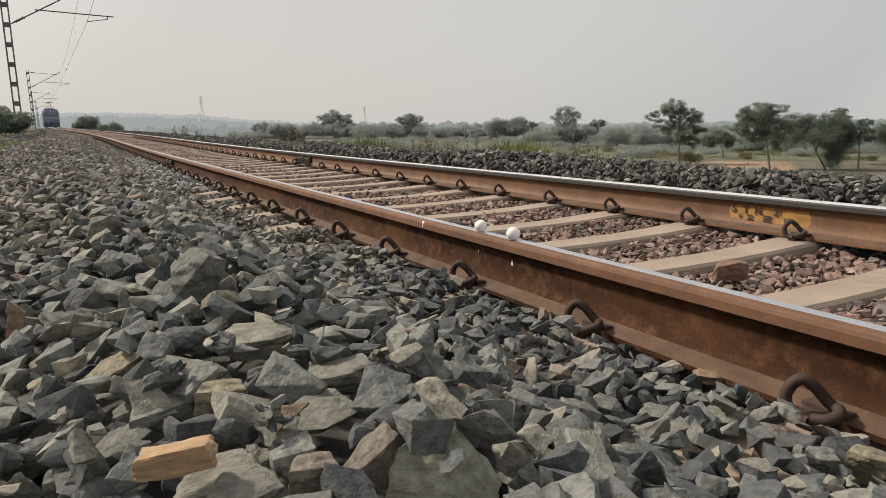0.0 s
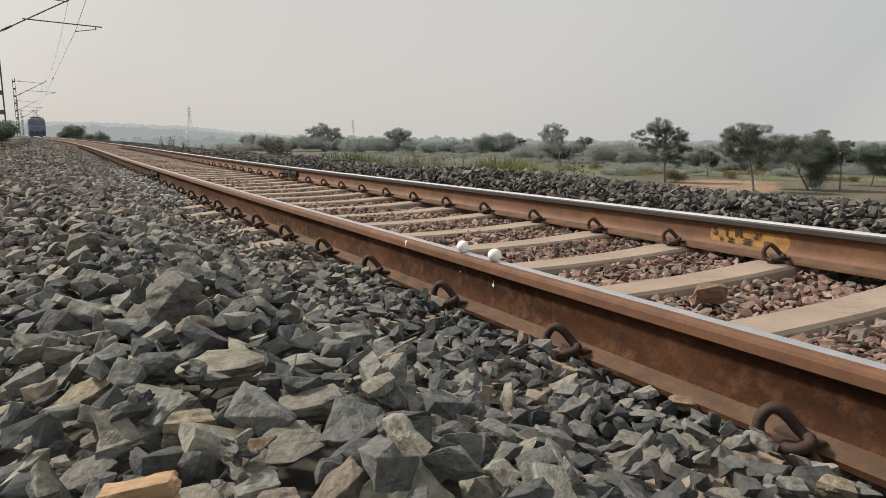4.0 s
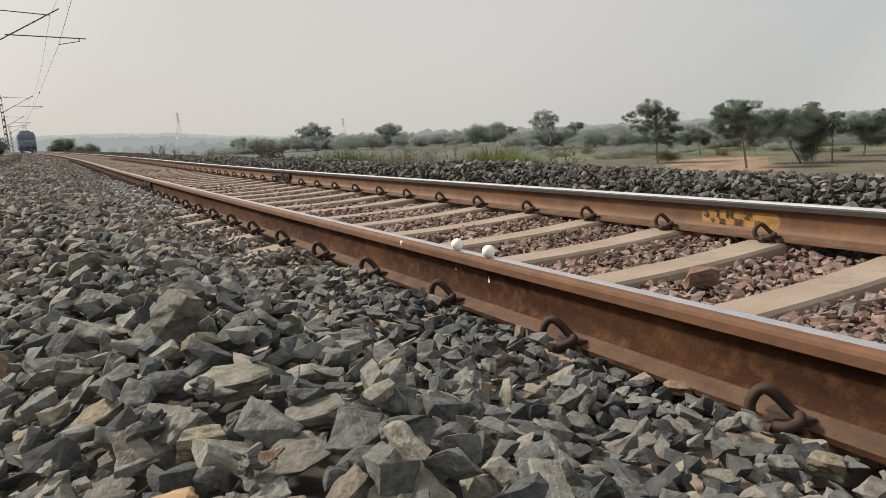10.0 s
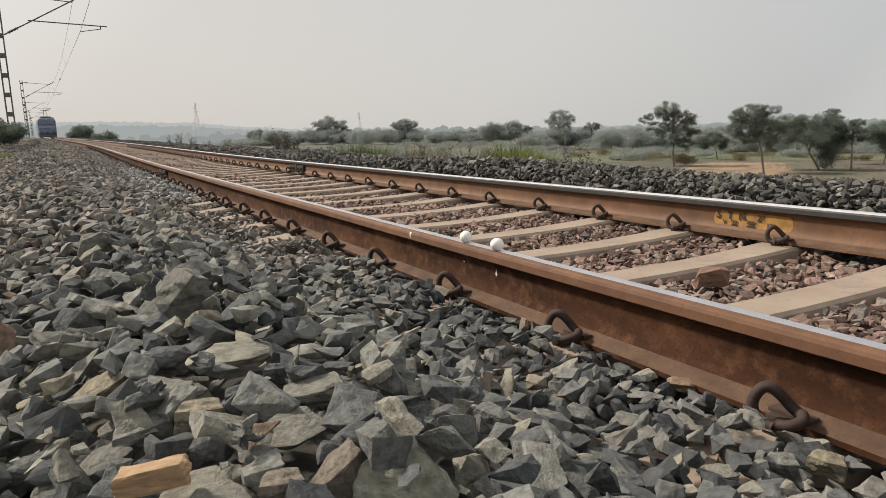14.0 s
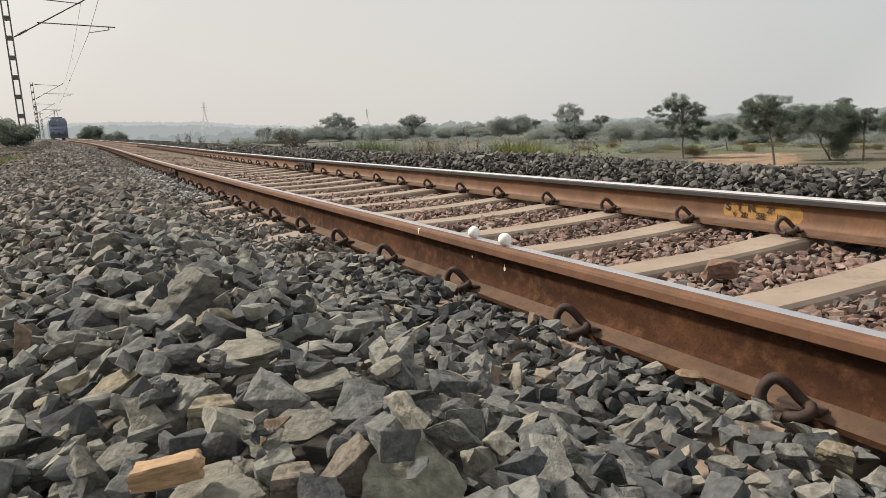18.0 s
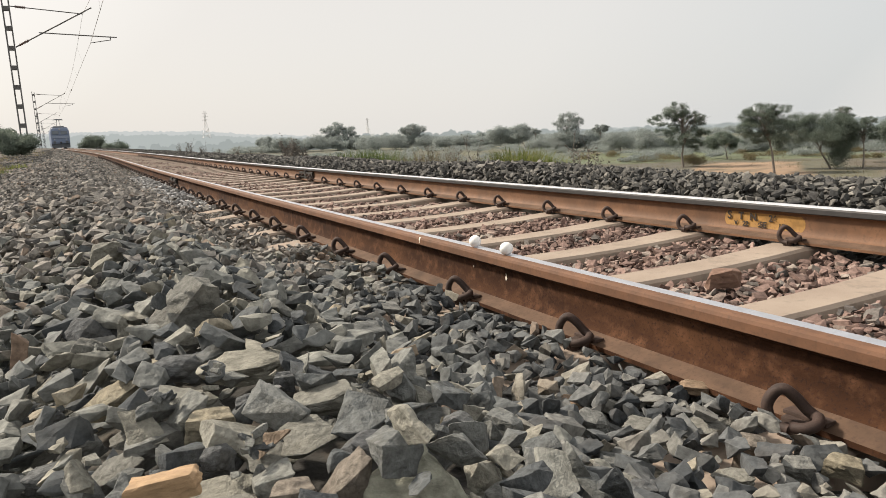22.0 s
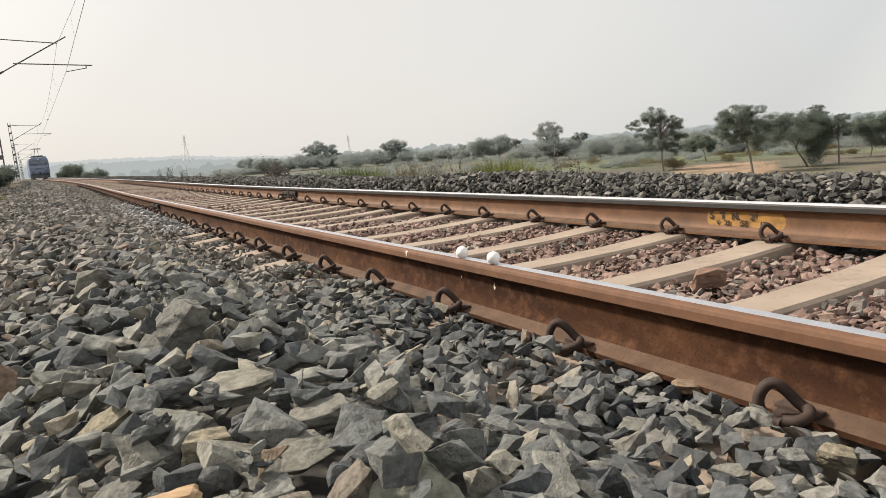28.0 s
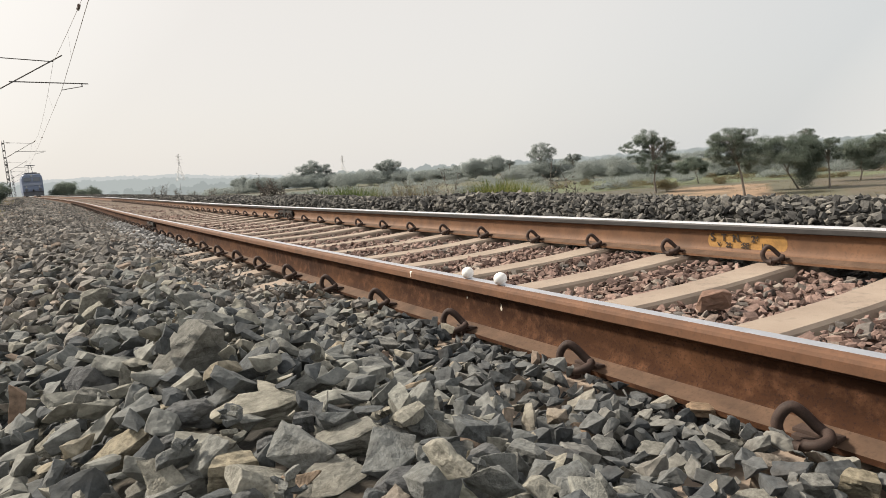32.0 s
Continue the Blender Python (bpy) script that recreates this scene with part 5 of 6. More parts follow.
def tree(x, y, height, width, seed, leaves, mat, label, leaf=0.045, lobes=None, fork=0.3, foot=0.0, airy=0.0, girth=0.017):
    """A tapered trunk, limbs, and a head of leaf sprays gathered in lobes (aside, height, radius across, radius upright), which face the track. airy: how far the sprays stand apart."""
    rng = np.random.default_rng(seed)
    e = empty("tree", pose(x, y, ground_height(x, y) - 0.05, 0, 0, -math.degrees(math.atan2(x, y))))
    if lobes is None:
        lobes = dome_lobes(rng, height, width)
    else:
        lobes = [(u, rng.uniform(-0.5, 0.5) * r, z, r, rz) for u, z, r, rz in lobes]
    sprays, tips = [], []
    for u, v, z, r, rz in lobes:
        tips.append((u, v, z))
        for _ in range(int((14 if airy else 16) * (1 + r / (0.2 * width)))):
            d = rng.normal(size=3)
            d /= np.linalg.norm(d)
            k = rng.uniform(0.2, 0.9) ** 0.5
            c = (u + d[0] * r * k, v + d[1] * r * k, max(0.25, z + d[2] * rz * k))
            size = min(r, rz) * rng.uniform(0.34, 0.62) * (1 - 0.55 * airy)
            sprays.append((c, (size * 1.25, size * 1.25, size * 0.8), d))
            if airy and rng.random() < 0.3:
                tips.append(c)
    r0 = girth * height
    top = Vector((np.mean([q[0] for q in lobes]), 0, height * 0.72))
    crotch = Vector((foot * 0.5 + 0.3 * top.x, 0, height * fork))
    bm = bmesh.new()
    line = curve_points([(foot, 0, -0.3), (foot, 0, 0.1), Vector((foot, 0, 0)).lerp(crotch, 0.5) + Vector((rng.normal() * 0.03, 0, 0.15)) * height * 0.3, crotch, top], 3)
    tube(bm, line, [r0 * (1.35 - 0.08 * k) for k in range(len(line))], 8)
    bole = part("trunk", bm, M_BARK, e)
    for c in tips[:26]:
        c = Vector(c)
        start = crotch.lerp(top, rng.uniform(0, 0.8)) if c.z > crotch.z else crotch.lerp(Vector((foot, 0, 0)), 0.2)
        bow = start.lerp(c, 0.5) + Vector((rng.normal() * 0.03, rng.normal() * 0.03, 0.06)) * height
        rr = r0 * rng.uniform(0.3, 0.5)
        line = curve_points([start, bow, c], 3)
        bm = bmesh.new()
        tube(bm, line, [rr * (1 - 0.13 * k) for k in range(len(line))], 5)
        for _ in range(3):
            q = c + Vector(rng.normal(size=3)) * width * 0.05
            tube(bm, [bow.lerp(c, 0.6), (bow.lerp(c, 0.6) + q) / 2, q], [rr * 0.4, rr * 0.3, rr * 0.12], 4)
        part("limb", bm, M_BARK, bole)
    points, face = crown_points(rng, [(c, r) for c, r, _ in sprays], leaves)
    # leaves turn to the outside of their spray and of the head
    middle = np.array((top.x, 0, height * 0.5))
    out = points - middle
    out /= np.linalg.norm(out, axis=1)[:, None] + 1e-6
    loose = rng.random(len(points)) < 0.12
    points[loose] += rng.normal(size=(loose.sum(), 3)) * width * 0.02
    v, f = leaf_quads(points, leaf, rng, 0.45 * face + 0.8 * out + np.array((0, 0, 0.35)))
    v[:, 2] = np.maximum(v[:, 2], 0.1)
    soup("crown", v, f, mat, e, 4)
    tagged(e, label, "tree", group="trees in the fields")
    return e


def build_trees():
    dense = "dense dusty green tree in a field"
    pale = "grey-green tree standing in the hazy distance"
    hedge = "rounded grey-green bush in a hazy hedgerow"

    def spot(bearing, d):
        return -1.2 + d * math.sin(radians(bearing)), -0.74 + d * math.cos(radians(bearing))
    # at the edge of the bare field
    tree(56.4, 51.0, 7.2, 6.8, 1, 42000, M_LEAF, "open-crowned tree with a thin trunk and sparse leaves", 0.045,
         [(-0.9, 6.1, 1.5, 1.1), (1.0, 5.3, 1.3, 0.9), (-2.8, 5.2, 1.1, 0.6), (-1.5, 4.3, 1.7, 0.8), (1.7, 4.1, 0.9, 0.9), (-0.3, 3.1, 1.7, 0.8), (1.2, 2.5, 1.1, 0.7)], 0.3, 0.0, 0.6)
    tree(57.8, 50.8, 1.7, 3.0, 51, 8000, M_DRY, "low brown thorn bush at the foot of a tree", 0.035)
    tree(53.2, 38.3, 6.4, 4.4, 2, 48000, M_LEAF, "tall arching green tree with a bare trunk", 0.04,
         [(-0.9, 5.6, 1.6, 0.65), (0.5, 5.7, 1.1, 0.55), (-1.7, 5.0, 0.9, 0.8), (-2.1, 4.1, 0.7, 0.8), (-0.3, 4.6, 1.6, 0.9), (-1.1, 3.4, 1.2, 0.7), (0.6, 3.5, 0.9, 0.6)], 0.4, 0.35, 0.35)
    tree(58.9, 38.2, 5.3, 6.8, 3, 76000, M_LEAF, "broad dense tree with drooping boughs", 0.045,
         [(-2.4, 4.2, 1.1, 0.7), (-1.2, 4.5, 1.3, 0.8), (0.2, 4.6, 1.4, 0.75), (1.6, 4.4, 1.4, 0.9), (2.7, 3.8, 1.1, 1.0), (-2.6, 3.2, 0.9, 0.8), (-1.0, 3.5, 1.5, 0.9), (1.0, 3.2, 1.6, 1.1),
          (2.3, 2.4, 1.2, 1.1), (2.4, 1.2, 0.9, 0.9), (-2.9, 2.4, 0.5, 0.6)], 0.3, 1.6)
    tree(*spot(58.9, 80), 5.8, 2.6, 6, 14000, M_LEAF, "slender acacia with a flat top", 0.045, [(0.0, 5.4, 0.95, 0.3), (0.4, 4.7, 0.8, 0.5), (-0.3, 3.9, 0.9, 0.7)], 0.5, 0.2, 0.3)
    tree(*spot(60.4, 71.5), 4.7, 2.6, 7, 16000, M_LEAF, "small spreading tree with a slender trunk", 0.045,
         [(-0.6, 4.0, 1.0, 0.6), (0.2, 4.3, 0.8, 0.4), (-0.9, 3.2, 0.7, 0.7), (0.5, 3.3, 0.6, 0.6)], 0.45, 0.0, 0.4)
    tree(*spot(62.3, 80), 4.7, 5.0, 8, 32000, M_LEAF, dense, 0.045, [(0, 3.6, 1.6, 0.9), (1.3, 3.4, 1.4, 1.0), (-1.0, 2.9, 1.0, 0.9), (0.8, 2.0, 1.6, 0.9)], 0.3)
    tree(*spot(64.3, 78), 5.2, 4.4, 9, 18000, M_LEAF, "spreading acacia with a slender trunk", 0.045, [(0, 4.5, 1.5, 0.5), (1.2, 4.0, 1.0, 0.6), (-1.2, 3.8, 1.0, 0.6), (0.2, 3.4, 1.2, 0.5)], 0.5, 0.0, 0.4)
    tree(*spot(66.5, 76), 5.4, 5.0, 10, 20000, M_LEAF, dense, 0.05, [(0, 4.2, 1.7, 1.0), (1.3, 3.4, 1.3, 0.9), (-1.3, 3.2, 1.3, 0.9)], 0.3)
    tree(*spot(68.6, 75), 5.0, 4.6, 52, 16000, M_LEAF, dense, 0.05, [(0, 3.9, 1.6, 0.9), (1.2, 3.2, 1.2, 0.9), (-1.2, 3.0, 1.2, 0.9)], 0.35)
    tree(71.5, 57.5, 3.9, 4.8, 11, 24000, M_LEAF, "low domed tree with a short forked trunk", 0.05,
         [(-0.9, 2.6, 1.6, 0.8), (-2.0, 2.4, 0.9, 0.7), (0.6, 2.5, 1.0, 0.7), (-0.6, 3.2, 1.2, 0.5), (-1.6, 1.8, 0.7, 0.5), (0.6, 1.7, 0.5, 0.5)], 0.3)
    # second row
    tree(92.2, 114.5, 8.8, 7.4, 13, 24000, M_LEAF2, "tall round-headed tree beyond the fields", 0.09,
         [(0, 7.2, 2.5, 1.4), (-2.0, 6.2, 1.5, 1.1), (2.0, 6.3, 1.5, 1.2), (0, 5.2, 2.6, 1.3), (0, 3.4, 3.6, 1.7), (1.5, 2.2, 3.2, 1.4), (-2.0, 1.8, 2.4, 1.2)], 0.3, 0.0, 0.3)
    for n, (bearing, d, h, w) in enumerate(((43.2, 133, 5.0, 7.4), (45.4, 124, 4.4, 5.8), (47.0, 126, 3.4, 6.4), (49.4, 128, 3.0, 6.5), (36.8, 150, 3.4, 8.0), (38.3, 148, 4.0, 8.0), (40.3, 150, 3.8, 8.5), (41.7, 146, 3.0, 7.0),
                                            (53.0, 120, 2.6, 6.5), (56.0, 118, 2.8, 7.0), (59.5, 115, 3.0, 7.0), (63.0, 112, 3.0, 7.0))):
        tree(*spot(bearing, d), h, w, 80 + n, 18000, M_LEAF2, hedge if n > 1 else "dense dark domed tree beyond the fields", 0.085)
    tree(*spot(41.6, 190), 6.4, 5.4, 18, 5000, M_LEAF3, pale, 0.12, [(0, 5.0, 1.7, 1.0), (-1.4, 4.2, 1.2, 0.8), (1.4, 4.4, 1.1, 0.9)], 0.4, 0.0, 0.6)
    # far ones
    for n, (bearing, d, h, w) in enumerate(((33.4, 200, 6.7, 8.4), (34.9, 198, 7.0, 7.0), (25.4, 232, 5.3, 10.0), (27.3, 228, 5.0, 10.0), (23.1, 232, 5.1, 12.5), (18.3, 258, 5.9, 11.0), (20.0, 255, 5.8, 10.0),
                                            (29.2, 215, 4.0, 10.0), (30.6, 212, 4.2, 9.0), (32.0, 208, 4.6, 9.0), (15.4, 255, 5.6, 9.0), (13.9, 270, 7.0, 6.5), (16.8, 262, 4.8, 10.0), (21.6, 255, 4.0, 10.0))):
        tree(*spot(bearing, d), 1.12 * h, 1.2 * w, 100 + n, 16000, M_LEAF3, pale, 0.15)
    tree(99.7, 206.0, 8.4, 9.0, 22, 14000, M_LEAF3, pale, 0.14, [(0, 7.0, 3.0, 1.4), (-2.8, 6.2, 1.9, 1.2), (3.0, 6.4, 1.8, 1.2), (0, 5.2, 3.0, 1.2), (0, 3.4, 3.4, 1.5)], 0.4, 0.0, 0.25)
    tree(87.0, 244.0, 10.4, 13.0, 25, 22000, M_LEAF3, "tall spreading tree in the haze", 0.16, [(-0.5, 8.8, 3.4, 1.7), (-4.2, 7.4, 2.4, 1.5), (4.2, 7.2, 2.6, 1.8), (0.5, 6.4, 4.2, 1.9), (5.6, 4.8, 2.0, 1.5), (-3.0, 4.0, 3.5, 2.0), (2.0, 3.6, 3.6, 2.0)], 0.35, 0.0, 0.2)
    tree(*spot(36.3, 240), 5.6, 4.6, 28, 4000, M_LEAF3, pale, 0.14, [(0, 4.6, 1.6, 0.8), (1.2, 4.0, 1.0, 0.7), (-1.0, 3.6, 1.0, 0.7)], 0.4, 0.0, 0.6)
    # beside the line
    for n, (x, y, h, w) in enumerate(((-8.0, 62, 3.2, 4.2), (-6.3, 64, 2.6, 3.0), (-10.5, 60, 3.2, 5.0), (-13.5, 64, 3.4, 5.0), (-7.6, 84, 2.2, 3.0))):
        tree(x, y, h, w, 40 + n, 16000, M_LEAF, "dark bushy thorn tree beside the line", 0.06)
    for n, (x, y, h, w) in enumerate(((-4.7, 33.6, 1.6, 2.6), (-3.35, 33.0, 1.3, 1.9))):
        tree(x, y, h, w, 70 + n, 18000, M_LEAF, "grey-green thorn bush before a mast", 0.03)
    for n, (x, y, h, w) in enumerate(((1.9, 134, 3.5, 5.0), (5.2, 130, 4.0, 4.6), (8.2, 127, 3.6, 5.0), (11.5, 118, 3.3, 6.0), (15.5, 116, 3.2, 6.0), (18.6, 115, 3.0, 6.0))):
        tree(x, y, h, w, 46 + n, 16000, M_LEAF, "rounded dark bush on the embankment", 0.07)


def far_wood():
    """Woods across the far fields, too many trees to count."""
    rng = np.random.default_rng(77)
    verts, faces, n = [], [], 0
    low_v, low_f, m = [], [], 0
    for _ in range(240):
        az = radians(rng.uniform(3, 62))
        d = rng.uniform(75, 190) if az < radians(33) else rng.uniform(92, 190)
        x, y = d * math.sin(az), d * math.cos(az)
        z, h, w = ground_height(x, y), rng.uniform(0.9, 2.0), rng.uniform(3, 6.5)
        blobs = [((x + rng.normal() * w * 0.22, y + rng.normal() * w * 0.22, z + h * rng.uniform(0.3, 0.75)), (w * 0.3, w * 0.3, h * 0.3)) for _ in range(5)]
        v, f = leaf_quads(crown_points(rng, blobs, 900)[0], 0.10, rng)
        verts.append(v)
        faces.append(f + n)
        n += len(v)
    thick_v, thick_f, k = [], [], 0
    for _ in range(70):
        az, d = radians(rng.uniform(11, 52)), rng.uniform(262, 290)
        x, y = d * math.sin(az), d * math.cos(az)
        h, w = rng.uniform(2.4, 4.2), rng.uniform(8, 15)
        blobs = [((x + rng.normal() * w * 0.25, y + rng.normal() * w * 0.25, ground_height(x, y) + h * rng.uniform(0.25, 0.7)), (w * 0.24, w * 0.24, h * 0.32)) for _ in range(7)]
        points, face = crown_points(rng, blobs, 2600)
        v, f = leaf_quads(points, 0.16, rng, face + np.array((0, 0, 0.3)))
        thick_v.append(v)
        thick_f.append(f + k)
        k += len(v)
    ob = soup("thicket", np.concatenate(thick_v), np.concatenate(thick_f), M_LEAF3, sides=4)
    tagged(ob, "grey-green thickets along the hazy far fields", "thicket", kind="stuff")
    for _ in range(24):
        az, d = radians(rng.uniform(35, 64)), rng.uniform(85, 135)
        x, y = d * math.sin(az), d * math.cos(az)
        h, w = rng.uniform(0.6, 1.6), rng.uniform(1.5, 4.5)
        blobs = [((x + rng.normal() * w * 0.3, y + rng.normal() * w * 0.3, ground_height(x, y) + h * rng.uniform(0.1, 0.6)), (w * 0.3, w * 0.3, h * 0.45)) for _ in range(4)]
        v, f = leaf_quads(crown_points(rng, blobs, 1500)[0], 0.06, rng)
        low_v.append(v)
        low_f.append(f + m)
        m += len(v)
    ob = soup("dry_scrub", np.concatenate(low_v), np.concatenate(low_f), M_DRY, sides=4)
    tagged(ob, "brown dry scrub along the field edges", "scrub", kind="stuff")
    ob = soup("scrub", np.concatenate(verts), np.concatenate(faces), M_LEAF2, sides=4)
    tagged(ob, "grey-green scrub scattered over the fields", "scrub", kind="stuff")


def blades(rng, count, spread, height, width, lean):
    """Grass blades as thin bent strips round the origin."""
    verts, faces = [], []
    for _ in range(count):
        a, r = rng.uniform(0, 6.28), spread * math.sqrt(rng.uniform(0, 1))
        x, y = r * math.cos(a), r * math.sin(a)
        h = height * rng.uniform(0.5, 1.1) * (1 - 0.5 * (r / spread) ** 2)
        b = rng.uniform(0, 6.28)
        dx, dy = math.cos(b) * lean * h * rng.uniform(0.3, 1), math.sin(b) * lean * h * rng.uniform(0.3, 1)
        sx, sy = -math.sin(b) * width, math.cos(b) * width
        k = len(verts)
        for t, w in ((0, 1), (0.5, 0.9), (1, 0.15)):
            verts += [(x + dx * t * t - sx * w, y + dy * t * t - sy * w, h * t), (x + dx * t * t + sx * w, y + dy * t * t + sy * w, h * t)]
        faces += [(k, k + 1, k + 3, k + 2), (k + 2, k + 3, k + 5, k + 4)]
    return np.array(verts), np.array(faces)


def tuft(name, x, y, seed, count, spread, height, mat, label, width=0.008, lean=0.5, sink=0.03):
    v, f = blades(np.random.default_rng(seed), count, spread, height, width, lean)
    ob = soup(name, v, f, mat, sides=4)
    ob.matrix_basis = pose(x, y, ground_height(x, y) - sink)
    return tagged(ob, label, "grass", group="weeds along the embankment")


def weed(x, y, seed, height, stems, label, mat=None, fluff=0.0):
    """Dry upright weed stems with side twigs and ragged seed heads."""
    rng = np.random.default_rng(seed)
    e = empty("dry_weed", pose(x, y, ground_height(x, y) - 0.03))
    heads = []
    for _ in range(stems):
        bm = bmesh.new()
        a, sp = rng.uniform(0, 6.28), rng.uniform(0.05, 0.5)
        h = height * rng.uniform(0.6, 1.05)
        tip = Vector((math.cos(a) * sp * h * 0.6, math.sin(a) * sp * h * 0.6, h))
        foot = Vector((rng.normal() * 0.12, rng.normal() * 0.12, 0))
        mid = foot.lerp(tip, 0.5) + Vector((rng.normal() * 0.04, rng.normal() * 0.04, 0)) * h
        pts = curve_points([foot, mid, tip], 4)
        tube(bm, pts, [0.011 * (1 - 0.08 * k) for k in range(len(pts))], 5)
        for _ in range(5):
            p = pts[rng.integers(3, len(pts))]
            q = p + Vector((rng.normal() * 0.10, rng.normal() * 0.10, abs(rng.normal()) * 0.14)) * h
            tube(bm, [p, (p + q) / 2 + Vector((0, 0, -0.01)), q], [0.006, 0.005, 0.003], 4)
            heads.append(q)
        part("stem", bm, M_TWIG, e)
        for t in np.linspace(0.55, 1, 10):
            heads.append(foot.lerp(tip, t))
    c = np.array([h for h in heads for _ in range(5)]) + rng.normal(size=(len(heads) * 5, 3)) * 0.035
    v, f = leaf_quads(c, 0.018, rng)
    tagged(soup("seed_head", v, f, mat or M_TWIG, e, 4), kind="stuff")
    tagged(e, label, "weed", group="weeds along the embankment")


def build_plants():
    tall = "tall dry weed stems with ragged seed heads"
    # (bearing in degrees from the line, distance): set out from the spot beside the rail
    def at(az, d):
        return -1.2 + d * math.sin(radians(az)), -0.74 + d * math.cos(radians(az))
    for n, (az, d, h, s) in enumerate(((15.5, 15.5, 0.42, 7), (16.2, 15.0, 0.56, 9), (16.9, 15.5, 0.50, 8), (17.5, 16, 0.40, 5), (26.6, 13.0, 0.80, 7), (27.6, 13.2, 0.7, 8), (28.9, 13, 0.75, 6),
                                        (30.0, 13, 0.9, 3), (31.3, 13, 0.95, 3), (35.6, 12.6, 1.05, 2), (25.4, 13.5, 0.62, 5), (8.0, 40, 1.02, 9), (9.0, 42, 0.97, 9), (7.2, 44, 0.92, 8), (10.0, 38, 0.82, 7),
                                        (11.6, 30, 0.77, 7), (12.6, 28, 0.71, 7), (13.6, 24, 0.61, 6))):
        weed(*at(az, d), 300 + n, h, s, tall)
    for n, (az, d, h, s) in enumerate(((40.6, 10.0, 0.85, 6), (41.4, 10.0, 0.72, 9), (42.3, 10.2, 0.62, 8))):
        weed(*at(az, d), 340 + n, h, s, "bare twiggy thorn shrub on the embankment")
    for n, (az, d, c, r, h) in enumerate(((34.4, 12.4, 3600, 0.72, 0.98), (35.8, 12.3, 3600, 0.66, 1.0), (37.0, 12.2, 1800, 0.45, 0.84), (32.4, 12.6, 1600, 0.6, 0.7), (33.3, 12.9, 2200, 0.7, 0.82))):
        tuft("grass_bush", *at(az, d), 360 + n, c, r, h, M_GRASS, "bushy yellow-green grass clump", 0.012, 0.7)
    for n, (az, d, c, r, h) in enumerate(((21.2, 15, 1300, 0.8, 0.82), (22.4, 15, 1300, 0.8, 0.85), (23.6, 14.6, 1100, 0.7, 0.80), (19.2, 16.5, 400, 0.4, 0.8))):
        tuft("grass_bush", *at(az, d), 380 + n, c, r, h, M_SHRUB, "low green shrub behind the ballast", 0.014, 0.8)
    for n, (az, d, h) in enumerate(((26.0, 12.8, 0.95), (27.5, 12.8, 1.0), (28.6, 12.6, 0.9), (29.6, 12.8, 0.85), (30.8, 12.6, 0.75), (31.4, 12.6, 0.7), (25.2, 13.4, 0.85))):
        tuft("dry_grass_clump", *at(az, d), 400 + n, 260, 0.5, h, M_DRY, "clump of dry straw-coloured grass", 0.006, 0.6)
    for n, (x, y, h) in enumerate(((-2.15, 10.5, 0.12), (-2.3, 12.0, 0.14), (-2.5, 13.4, 0.16), (-2.2, 14.2, 0.14), (-2.8, 15.5, 0.2), (-2.05, 9.2, 0.1))):
        tuft("grass_clump", x, y, 430 + n, 220, 0.3, h, M_GRASS if n % 2 else M_DRY, "small yellowing grass clump on the shoulder", 0.006, 0.7)
    rng = np.random.default_rng(99)
    verts, faces, k = [], [], 0
    for _ in range(900):
        if rng.random() < 0.35:
            y = rng.uniform(9, 60)
            x = rng.uniform(-7.5, -2.2) + bend(y)
        else:
            y = rng.uniform(1, 60)
            x = rng.uniform(4.0, 14) + bend(y)
        v, f = blades(rng, 14, 0.25, rng.uniform(0.12, 0.38), 0.007, 0.6)
        v[:, 2] *= 0.45 if x < 0 else 1.0
        verts.append(v + np.array((x, y, ground_height(x, y) - 0.02)))
        faces.append(f + k)
        k += len(v)
    # rough growth over the fields
    fv, ff, fk = [], [], 0
    for _ in range(1500):
        az, d = radians(rng.uniform(32, 64)), rng.uniform(52, 112)
        x, y = d * math.sin(az), d * math.cos(az)
        u, w = 0.78 * x + 0.62 * y, 0.62 * x - 0.78 * y
        if 56 < u < 71 and -2 < w < 6.5:
            continue
        v, f = blades(rng, 12, 0.8, rng.uniform(0.1, 0.3), 0.012, 1.2)
        fv.append(v + np.array((x, y, ground_height(x, y) - 0.03)))
        ff.append(f + fk)
        fk += len(v)
    ob = soup("field_grass", np.concatenate(fv), np.concatenate(ff), M_DRY, sides=4)
    tagged(ob, "rough dry grass over the fields", "grass", kind="stuff")
    ob = soup("grass", np.concatenate(verts), np.concatenate(faces), M_DRY, sides=4)
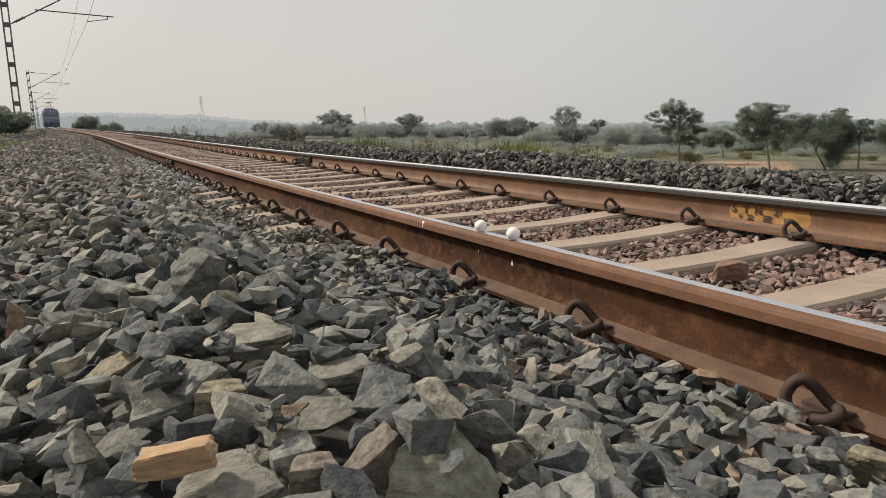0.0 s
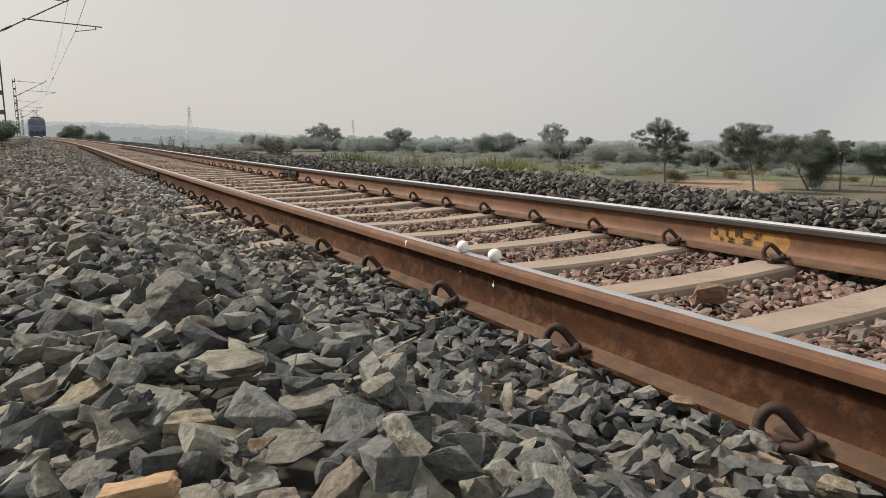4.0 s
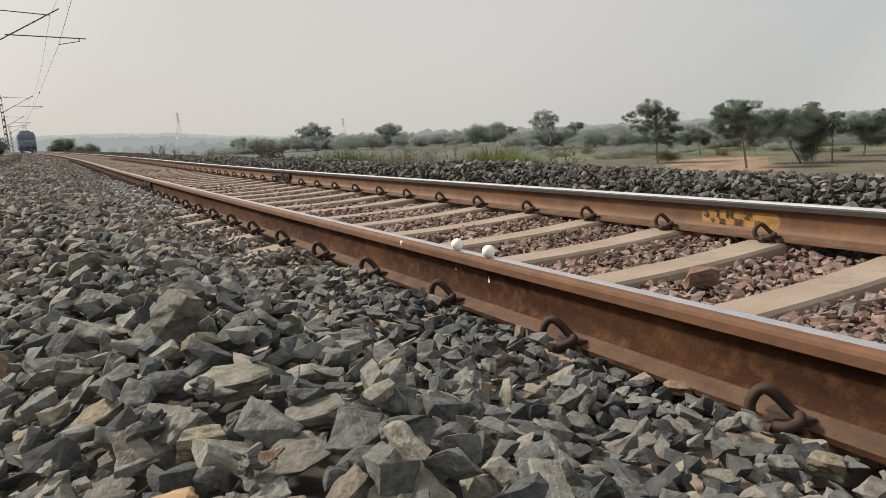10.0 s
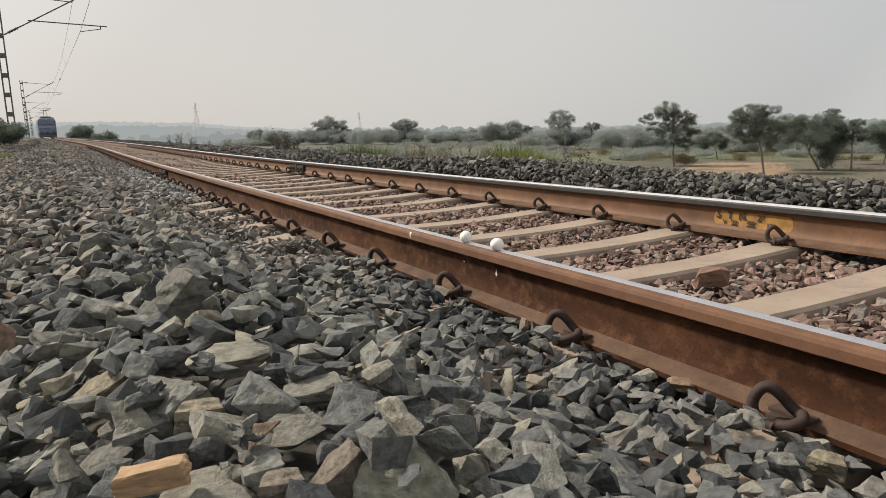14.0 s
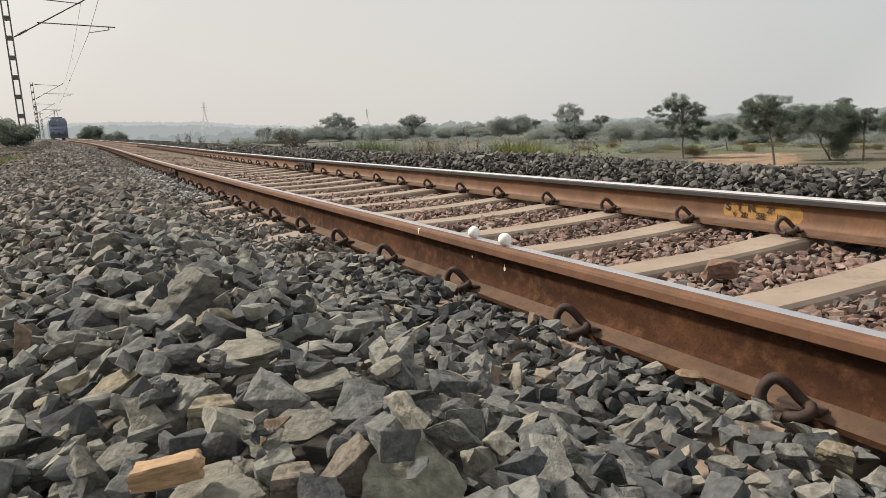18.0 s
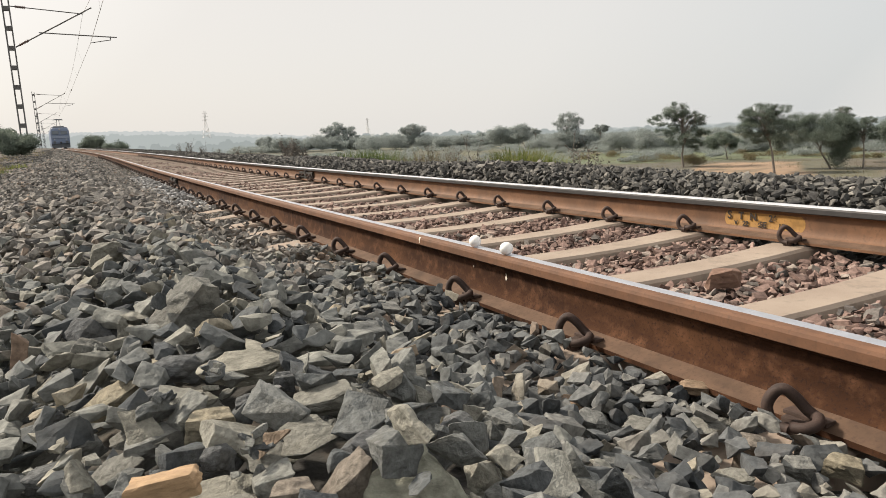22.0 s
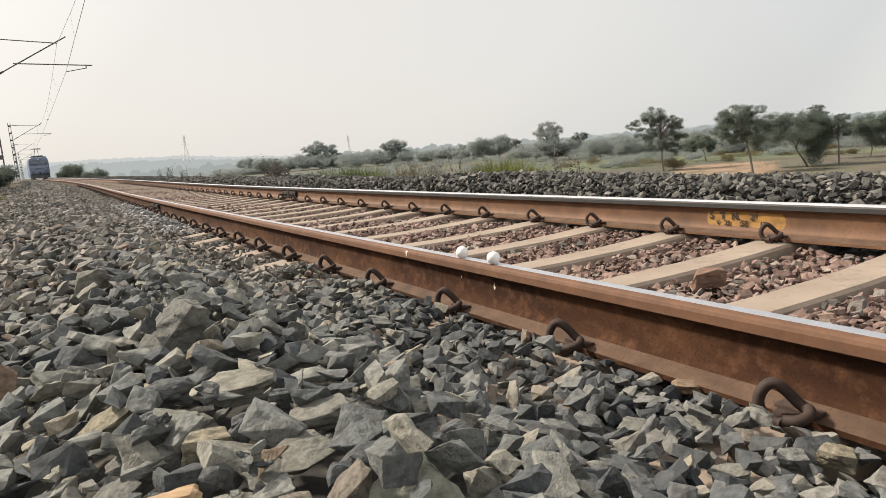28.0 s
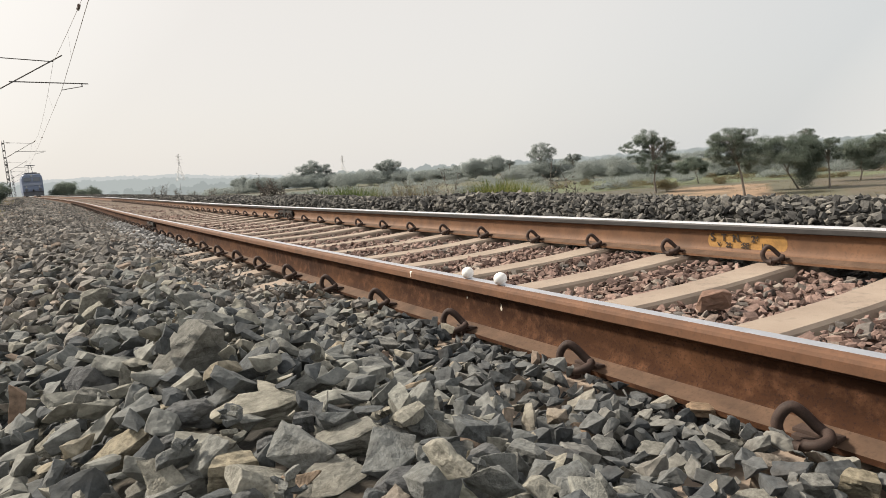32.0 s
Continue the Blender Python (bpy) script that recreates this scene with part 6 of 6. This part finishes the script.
    tagged(ob, "thin dry grass on the embankment sides", "grass", kind="stuff")


def lattice_tower(x, y, z, height, label):
    e = empty("transmission_tower", pose(x, y, z))
    def half(h):
        return (0.12 * (1 - h / 0.62) + 0.022) * height if h < 0.62 else 0.022 * height
    for sx in (-1, 1):
        for sy in (-1, 1):
            bm = bmesh.new()
            for a, b in ((0, 0.3), (0.3, 0.62), (0.62, 1.0)):
                rod(bm, (sx * half(a), sy * half(a), a * height), (sx * half(b), sy * half(b), b * height), 0.16, 4)
            part("leg", bm, M_TOWER, e)
    levels = [0, 0.16, 0.3, 0.42, 0.53, 0.62, 0.72, 0.82, 0.92]
    for a, b in zip(levels, levels[1:]):
        bm = bmesh.new()
        p, q = half(a), half(b)
        for s in (-1, 1):
            rod(bm, (-p, s * p, a * height), (q, s * q, b * height), 0.1, 4)
            rod(bm, (p, s * p, a * height), (-q, s * q, b * height), 0.1, 4)
            rod(bm, (s * p, -p, a * height), (s * q, q, b * height), 0.1, 4)
        part("brace", bm, M_TOWER, e)
    for h, w in ((0.66, 0.13), (0.79, 0.11), (0.91, 0.09)):
        bm = bmesh.new()
        rod(bm, (-w * height, 0, h * height), (w * height, 0, h * height), 0.12, 4)
        rod(bm, (-w * height, 0, h * height), (0, 0, (h + 0.05) * height), 0.09, 4)
        rod(bm, (w * height, 0, h * height), (0, 0, (h + 0.05) * height), 0.09, 4)
        part("crossarm", bm, M_TOWER, e)
    tagged(e, label, "pylon", group="pylons on the horizon")


build_line()
locomotive = build_train()
build_trees()
far_wood()
build_plants()
lattice_tower(115, 700, 8, 26, "pale steel lattice power pylon in haze")
lattice_tower(286, 700, 3, 20, "pale steel lattice power pylon in haze")
build_stones()


# ---- what moves ----
def motions():
    rows = []
    for t in (0, 4, 8, 12, 16, 20, 24, 28, 32):
        y = 165.0 - 33.0 * t / 32
        rows.append((t, Matrix.Translation(on_line(MID, y, 0.172)) @ Matrix.Rotation(turn_at(y), 4, "Z")))
    walk(locomotive, rows)


motions()
